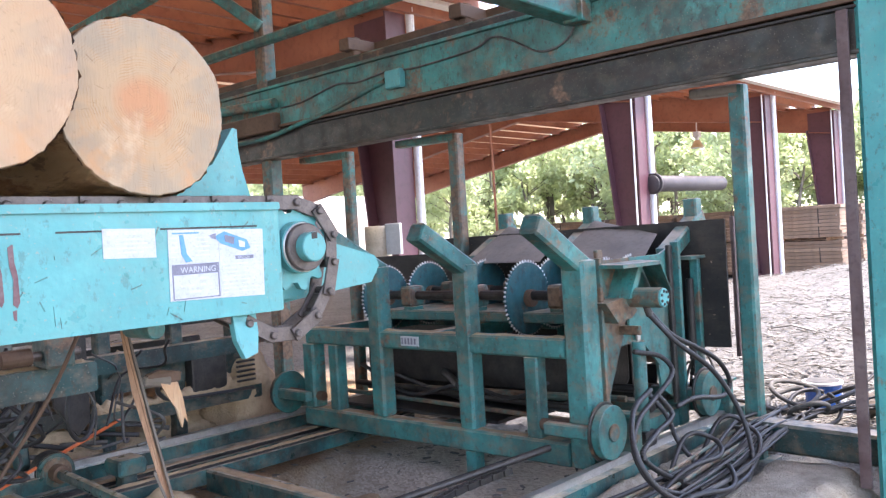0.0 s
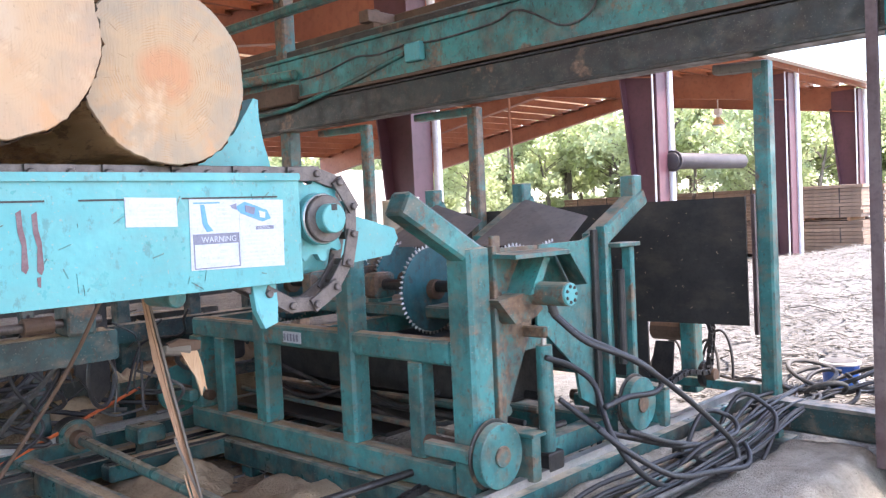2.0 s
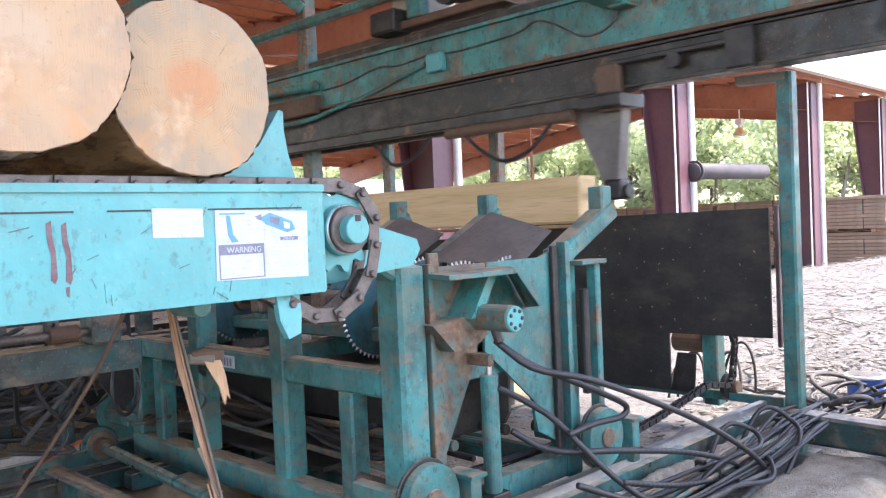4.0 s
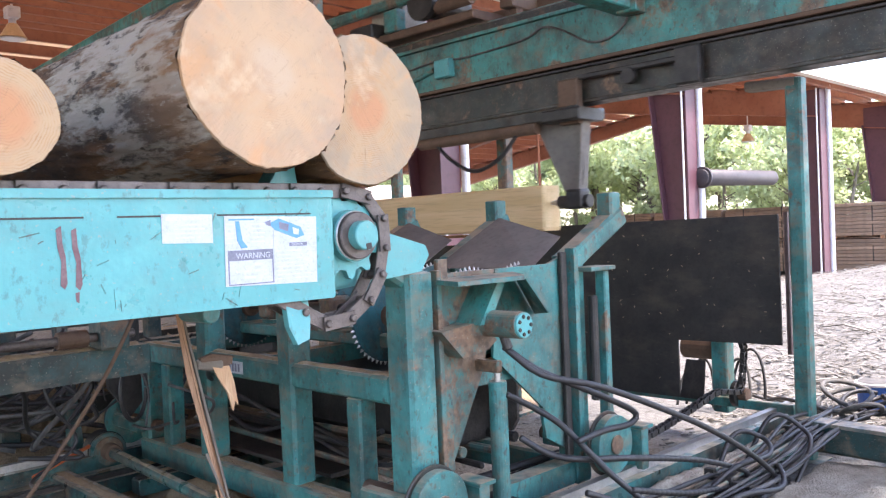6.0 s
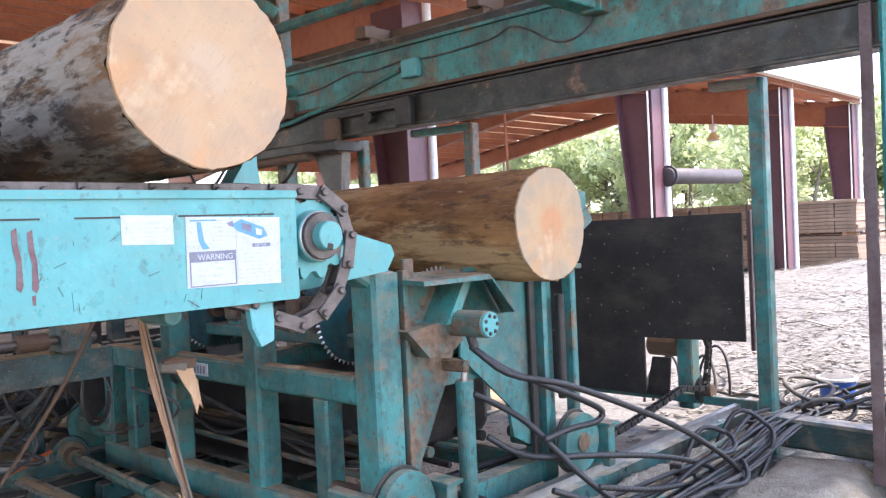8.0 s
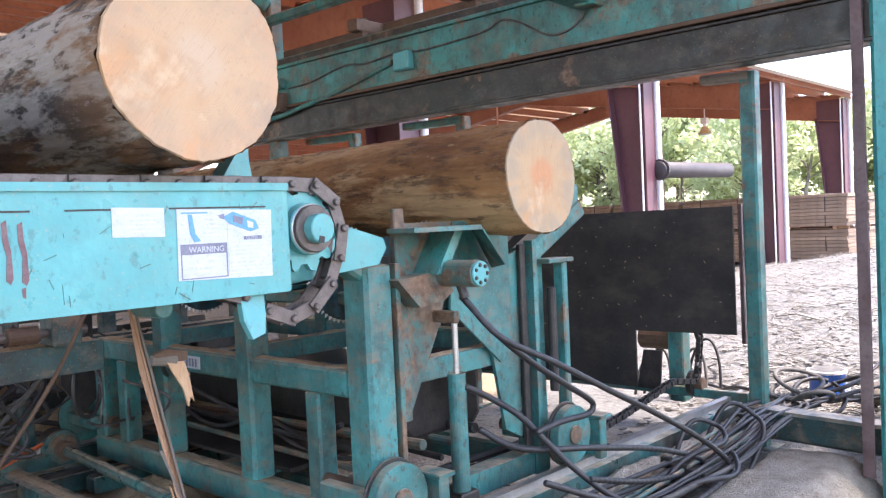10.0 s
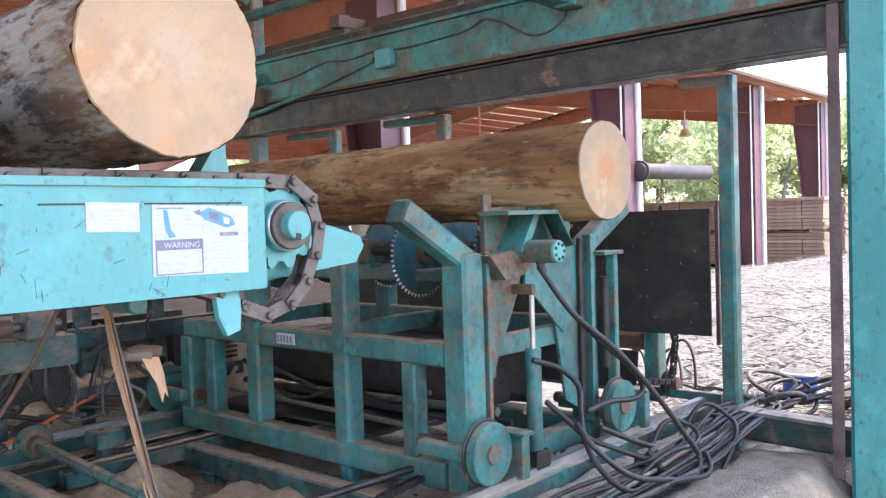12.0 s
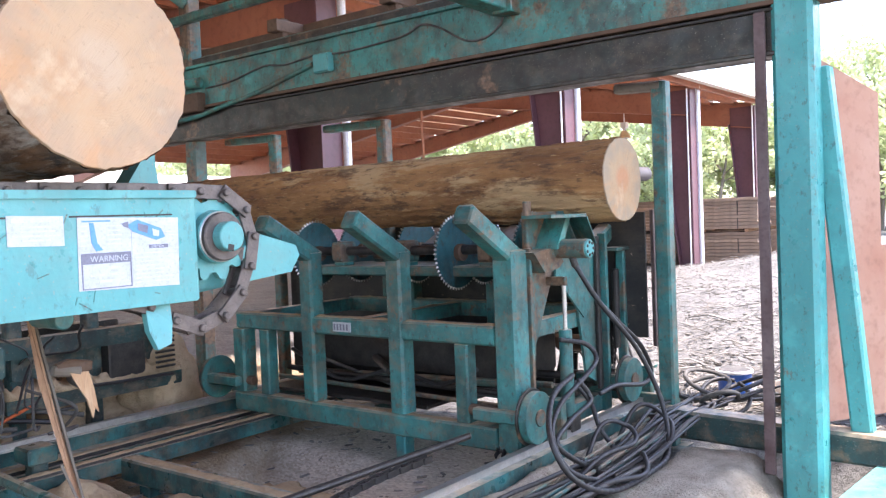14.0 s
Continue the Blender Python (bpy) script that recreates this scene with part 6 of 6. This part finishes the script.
    for k, (cx, cy, cz, rr, up) in enumerate(heaps):
        q = bmesh.new()
        bmesh.ops.create_icosphere(q, subdivisions=5, radius=rr)
        for v in q.verts:
            v.co *= 1 + 0.3 * noise.noise(v.co * 3 + Vector((k * 9, 0, 0))) + 0.10 * noise.noise(v.co * 11) + 0.03 * noise.noise(v.co * 32)
            v.co = Vector((v.co.x * 1.2 + cx, v.co.y + cy, v.co.z * up + cz))
        whole("sawdust_mound", q, SAWDUST, "heap of packed brown sawdust under the machine", "sawdust", "sawdust heaps", "", True)
    f = thing("deck_side_frame", "dark teal side frame half buried in sawdust", "machine frame")
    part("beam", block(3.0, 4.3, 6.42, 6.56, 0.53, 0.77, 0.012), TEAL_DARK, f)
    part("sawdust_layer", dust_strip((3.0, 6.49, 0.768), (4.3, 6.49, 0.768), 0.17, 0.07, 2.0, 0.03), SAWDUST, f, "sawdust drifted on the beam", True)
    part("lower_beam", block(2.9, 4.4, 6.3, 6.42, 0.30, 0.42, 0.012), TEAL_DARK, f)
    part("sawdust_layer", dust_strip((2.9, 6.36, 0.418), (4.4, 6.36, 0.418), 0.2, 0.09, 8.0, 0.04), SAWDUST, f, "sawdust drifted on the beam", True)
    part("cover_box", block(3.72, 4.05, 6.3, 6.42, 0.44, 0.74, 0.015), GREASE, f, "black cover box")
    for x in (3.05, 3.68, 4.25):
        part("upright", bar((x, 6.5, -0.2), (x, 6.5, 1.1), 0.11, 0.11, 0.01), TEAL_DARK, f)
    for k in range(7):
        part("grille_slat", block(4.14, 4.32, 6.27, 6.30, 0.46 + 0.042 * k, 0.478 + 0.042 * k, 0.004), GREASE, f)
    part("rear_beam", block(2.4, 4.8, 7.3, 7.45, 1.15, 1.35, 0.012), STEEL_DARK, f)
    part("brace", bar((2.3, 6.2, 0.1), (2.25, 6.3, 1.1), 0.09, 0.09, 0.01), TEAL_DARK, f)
    part("black_plate", slab([(2.05, 5.0, 1.2), (2.3, 5.1, 1.2), (2.3, 5.1, 0.62), (2.2, 5.05, 0.55), (2.05, 5.0, 0.75)], (0, 0.03, 0)), GREASE, f, "dark hanging plate")
    part("frayed_line", cable([(2.02, 4.6, 1.25), (2.0, 4.55, 1.0), (2.06, 4.5, 0.8), (2.04, 4.5, 0.6)], 0.006, 6, 6), HOSE_DUSTY, f)
    part("sag_hose", cable([(2.1, 3.9, 0.98), (2.5, 4.6, 0.78), (3.2, 5.6, 0.55), (4.2, 6.15, 0.42)], 0.014, 8, 7), HOSE, f)
    part("deck_dust", dust_strip((0.2, 4.5, 1.058), (2.0, 4.5, 1.058), 0.15, 0.02, 21.0, 0.004), SAWDUST, f, "sawdust drifted on the beam", True)
    for k in range(9):
        x = 0.7 + 0.26 * k
        part("back_hose", cable([(x, 6.9, 0.9), (x + 0.1, 6.6, 0.5), (x + 0.3, 6.5, 0.25 + 0.04 * (k % 3)), (x + 0.7, 6.3, 0.2)], 0.02, 6, 7), HOSE if k % 2 else HOSE_DUSTY, f)
    t = thing("track_sawdust", "clumps of sawdust lying on the track beams", "sawdust")
    for k, (a, b, w) in enumerate((((3.19, 3.0, 0.098), (3.19, 5.18, 0.098), 0.14), ((2.05, 3.4, 0.098), (2.05, 6.2, 0.098), 0.13), ((2.5, 5.66, 0.078), (5.0, 5.66, 0.078), 0.12), ((2.4, 5.26, 0.122), (5.1, 5.26, 0.122), 0.10))):
        part("sawdust_layer", dust_strip(a, b, w, 0.009, 30 + k * 5), SAWDUST, t, "", True)


def make_shade_roof_and_canopy():
    # Unseen roof added overhead to keep direct sun off the machines.
    bm = bmesh.new()
    slab([(-9, -1.3, 6.4), (7.6, -1.3, 6.4), (7.6, 8.2, 6.6), (-9, 8.2, 6.6)], (0, 0, 0.06), bm)
    whole("ceiling_unseen_shade", bm, RED_OXIDE, "plain unseen roof added to shade the carriage bay", "roof", "", "structure")
    bm = bmesh.new()
    slab([(-8, 7.0, 5.12), (9.8, 7.0, 5.12), (9.8, 8.28, 5.18), (-8, 8.28, 5.18)], (0, 0, 0.05), bm)
    whole("ceiling_canopy", bm, ROOF_SHEET, "pale sheet canopy joining the bay to the shed", "roof", "", "structure")
    p = thing("canopy_purlins", "dark red-brown steel purlins under the canopy", "purlin")
    for y in (7.06, 7.36, 7.66, 7.96, 8.22):
        part("purlin", block(-8, 9.8, y - 0.025, y + 0.025, 4.99, 5.105 + (y - 7) * 0.046, 0.004), RED_OXIDE, p)


# ---- motions ----
def lerp_rows(keys, t):
    return float(np.interp(t, [k[0] for k in keys], [k[1] for k in keys]))


CAR_KEYS = [(0, 4.36), (0.5, 4.07), (1.0, 3.78), (1.5, 3.47), (2.0, 3.15), (2.5, 2.84), (2.9, 2.575), (3.0, 2.525), (3.2, 2.525), (10.2, 2.53), (10.4, 2.545), (10.6, 2.59), (10.8, 2.68), (11.0, 2.80), (11.5, 3.10), (12.0, 3.38), (12.5, 3.67), (13.0, 3.95), (13.5, 4.22), (14.0, 4.45)]
LIFT_KEYS = [(0, 0), (8.9, 0), (9.3, 0.05), (10.2, 0.24), (10.5, 0.265), (14, 0.255)]
TROLLEY_KEYS = [(0, 13.6), (1.5, 13.6), (2.0, 12.2), (2.6, 9.3), (3.0, 7.52), (3.4, 5.83), (3.8, 4.25), (4.2, 3.18), (4.6, 2.5), (4.9, 2.35), (5.2, 2.55), (5.8, 3.7), (6.3, 4.62), (6.5, 4.88), (6.8, 5.2), (7.2, 5.69), (7.5, 6.04), (8.0, 6.68), (8.7, 7.7), (9.5, 9.0), (10.5, 11.0), (11.5, 13.6), (14, 13.6)]
LOG_ROWS = [(0, 1.39, 2.086, 0), (4.1, 1.39, 2.086, 0), (4.5, 1.50, 2.10, 20), (5.0, 1.68, 2.11, 60), (5.5, 1.88, 2.10, 100), (6.0, 2.08, 2.09, 145), (6.3, 2.24, 2.06, 180), (6.4, 2.36, 2.03, 203), (6.5, 2.52, 1.97, 232), (6.6, 2.69, 1.88, 262), (6.7, 2.88, 1.78, 290), (6.8, 3.13, 1.71, 315), (6.9, 3.38, 1.645, 338), (7.0, 3.56, 1.60, 352), (7.1, 3.63, 1.62, 358), (7.2, 3.60, 1.63, 355), (7.5, 3.49, 1.61, 350)]
BIG_ROWS = [(0, 0.80, 2.16, 0), (4.1, 0.80, 2.16, 0), (5.2, 1.25, 2.17, 25), (6.3, 1.60, 2.15, 48), (6.5, 1.573, 2.15, 46), (6.8, 1.48, 2.15, 41), (7.0, 1.44, 2.15, 38.5), (7.3, 1.455, 2.15, 39), (7.6, 1.475, 2.15, 40), (14, 1.475, 2.15, 40)]
THIRD_ROWS = [(0, 0.1, 1.965, 0), (4.1, 0.1, 1.965, 0), (6.3, 0.775, 1.965, 40), (6.6, 0.775, 1.965, 40), (7.2, 0.70, 1.965, 36), (14, 0.70, 1.965, 36)]
CHAIN_KEYS = [(0, 0), (4.1, 0), (4.4, 0.06), (6.1, 0.60), (6.4, 0.64), (14, 0.64)]


# where each hose runs with the carriage at the conveyor, and with it drawn back
HOSE_LINES = (
    ([(3.0, 2.67, 1.02), (3.10, 2.55, 0.9), (3.36, 2.42, 0.82), (3.76, 2.35, 0.66), (4.26, 2.3, 0.44), (4.7, 2.25, 0.19), (4.85, 2.2, 0.03), (4.58, 2.15, 0.03), (4.01, 2.15, 0.03), (3.47, 2.25, 0.22), (3.15, 2.35, 0.36)],
     [(4.83, 2.67, 1.04), (4.95, 2.55, 0.85), (5.19, 2.42, 0.63), (5.31, 2.3, 0.32), (5.19, 2.2, 0.07), (4.87, 2.15, 0.03), (4.34, 2.15, 0.05), (4.0, 2.2, 0.2), (3.93, 2.3, 0.41), (4.19, 2.45, 0.56), (4.57, 2.55, 0.61)]),
    ([(3.01, 2.7, 1.03), (3.12, 2.6, 0.92), (3.33, 2.55, 0.82), (3.57, 2.5, 0.71), (3.8, 2.5, 0.6), (3.75, 2.5, 0.55), (3.51, 2.5, 0.56), (3.3, 2.5, 0.55)],
     [(4.83, 2.7, 1.1), (4.95, 2.6, 0.91), (5.2, 2.55, 0.79), (5.42, 2.5, 0.67), (5.59, 2.5, 0.5), (5.47, 2.5, 0.42), (5.06, 2.5, 0.48), (4.82, 2.5, 0.47)]),
    ([(3.06, 2.74, 0.79), (3.2, 2.7, 0.71), (3.29, 2.6, 0.62), (3.39, 2.5, 0.47), (3.48, 2.4, 0.33), (3.65, 2.3, 0.17), (3.9, 2.25, 0.05), (4.2, 2.25, 0.03)],
     [(4.74, 2.74, 0.81), (4.97, 2.68, 0.75), (4.96, 2.6, 0.65), (4.63, 2.55, 0.55), (4.33, 2.5, 0.48), (4.09, 2.4, 0.36), (4.12, 2.3, 0.18), (4.48, 2.25, 0.03)]),
    ([(3.15, 2.74, 0.56), (3.24, 2.65, 0.48), (3.36, 2.55, 0.44), (3.69, 2.45, 0.39), (4.3, 2.4, 0.25), (4.72, 2.35, 0.1), (4.68, 2.35, 0.04), (4.08, 2.35, 0.13), (3.53, 2.35, 0.28)],
     [(4.91, 2.74, 0.5), (4.95, 2.65, 0.37), (4.89, 2.55, 0.23), (4.92, 2.45, 0.07), (4.61, 2.4, 0.07), (4.19, 2.4, 0.3), (4.43, 2.45, 0.38), (4.74, 2.5, 0.43), (4.67, 2.55, 0.56)]),
)


def hose_points(u, lift, k, n):
    """Where hose k runs when the carriage stands at u."""
    s = (u - 2.525) / (4.36 - 2.525)
    c = [Vector(a).lerp(Vector(b), s) for a, b in zip(*HOSE_LINES[k])]
    if k < 2:
        for i, w in enumerate((1.0, 0.7, 0.35, 0.12)):
            c[i].z += lift * w
    P = spline(c, 8)
    acc = [0.0]
    for p, q in zip(P, P[1:]):
        acc.append(acc[-1] + (q - p).length)
    at = np.linspace(0, acc[-1], n + 1)
    return [Vector([float(np.interp(x, acc, [p[i] for p in P])) for i in range(3)]) for x in at]


def make_moving_hoses():
    hoses = []
    n = 64
    for k in range(4):
        h = thing("carriage_hose", "thick black hydraulic hose looping to the moving carriage", "hose", None, "carriage hoses")
        longest = 0
        for u in (2.525, 3.0, 3.5, 4.0, 4.45):
            P = hose_points(u, 0.1, k, n)
            longest = max(longest, max((q - p).length for p, q in zip(P, P[1:])))
        L, r = longest * 1.04, 0.0165
        bm = bmesh.new()
        rings = []
        for x, rr in ((-L / 2 - r * 0.5, r * 0.6), (-L / 2 - r * 0.25, r * 0.93), (-L / 2, r), (L / 2, r), (L / 2 + r * 0.25, r * 0.93), (L / 2 + r * 0.5, r * 0.6)):
            rings.append([(rr * math.cos(2 * math.pi * i / 10), rr * math.sin(2 * math.pi * i / 10), x) for i in range(10)])
        loft(bm, rings)
        first = part("hose_piece", bm, HOSE, h, "", True)
        segs = [first]
        for i in range(n - 1):
            o = new("hose_piece", first.data)
            o.parent = h
            segs.append(o)
        hoses.append((k, segs))
    return hoses


def motions():
    walk(carriage, [(t, pose(x, 0, 0)) for t, x in CAR_KEYS])
    walk(lifter, [(t, pose(0, 0, z)) for t, z in LIFT_KEYS])
    walk(trolley, [(t, pose(0, y, 0)) for t, y in TROLLEY_KEYS])
    walk(cant, [(t, pose(BX, y + 0.29, 1.76)) for t, y in TROLLEY_KEYS])
    rows = [(t, pose(x, 2.55, z, 0, a, 0)) for t, x, z, a in LOG_ROWS]
    for t in (8.9, 9.3, 10.2, 10.4, 10.6, 10.8, 11.0, 11.5, 12.0, 12.5, 13.0, 13.5, 14.0):
        rows.append((t, pose(lerp_rows(CAR_KEYS, t) + 0.965, 2.55, 1.60 + lerp_rows(LIFT_KEYS, t), 0, 350, 0)))
    walk(log_a, rows)
    walk(log_b, [(t, pose(x, 2.42, z, 0, a, 0)) for t, x, z, a in BIG_ROWS])
    walk(log_c, [(t, pose(x, 2.5, z, 0, a, 0)) for t, x, z, a in THIRD_ROWS])
    walk(stop, [(t, pose(0, 0, z)) for t, z in ((0, 0), (4.3, 0), (4.8, -0.12), (14, -0.12))])
    times = [0, 4.1] + [4.1 + 0.15 * k for k in range(1, 16)] + [14]
    walk(end_sprocket, [(t, pose(2.018, CY + 0.075, 1.60, 0, math.degrees(lerp_rows(CHAIN_KEYS, t) / 0.19), 0)) for t in times])
    for o, s in chain_links:
        rows = []
        for t in times:
            q = s + lerp_rows(CHAIN_KEYS, t)
            a, b = on_path(chain_line, q), on_path(chain_line, q + PITCH)
            rows.append((t, pose((a[0] + b[0]) / 2, CY + 0.085, (a[1] + b[1]) / 2, 0, -math.degrees(math.atan2(b[1] - a[1], b[0] - a[0])), 0)))
        walk(o, rows)
    stamps = [0, 0.5, 1, 1.5, 2, 2.5, 2.9, 3.2, 8.9, 9.5, 10.2, 10.6, 11, 11.5, 12, 12.5, 13, 13.5, 14]
    for k, segs in moving_hoses:
        tracks = [[] for s in segs]
        for t in stamps:
            P = hose_points(lerp_rows(CAR_KEYS, t), lerp_rows(LIFT_KEYS, t), k, len(segs))
            for i in range(len(segs)):
                d = (P[i + 1] - P[i]).normalized()
                tracks[i].append((t, Matrix.Translation((P[i] + P[i + 1]) / 2) @ d.to_track_quat("Z", "Y").to_matrix().to_4x4()))
        for o, rows in zip(segs, tracks):
            walk(o, rows)


# ---- build ----
BACK_Y = (3.0, 3.93, 4.85)
make_ground()
make_debris()
make_shed()
for lx, ly, lz in ((4.75, 14.5, 5.0), (25.2, 11.9, 4.0), (12.0, 14.8, 5.0)):
    make_shed_lamp(lx, ly, lz)
make_wall_pipe()
make_trees()
make_lumber()
make_gantry()
make_second_frame()
make_shade_roof_and_canopy()
make_track()
carriage, lifter = make_carriage()
conveyor, end_sprocket, stop, chain_links, chain_line = make_conveyor()
log_a = make_log("saw_log", "peeled brown pine log with an orange heart", 0.292, 5.0, LOG_BARK, GRAIN, 4, 0.10, 6)
log_b = make_log("saw_log", "thick mottled grey-brown pine log with a pale end", 0.318, 5.0, LOG_BARK_BIG, GRAIN_BIG, 9, 0.06, 4)
log_c = make_log("saw_log", "smaller pine log waiting on the conveyor", 0.165, 5.0, LOG_BARK_BIG, GRAIN, 14, 0.06, 3)
cant = make_cant()
trolley = make_trolley()
make_cable_run()
moving_hoses = make_moving_hoses()
make_bucket()
make_right_side()
make_left_clutter()
motions()
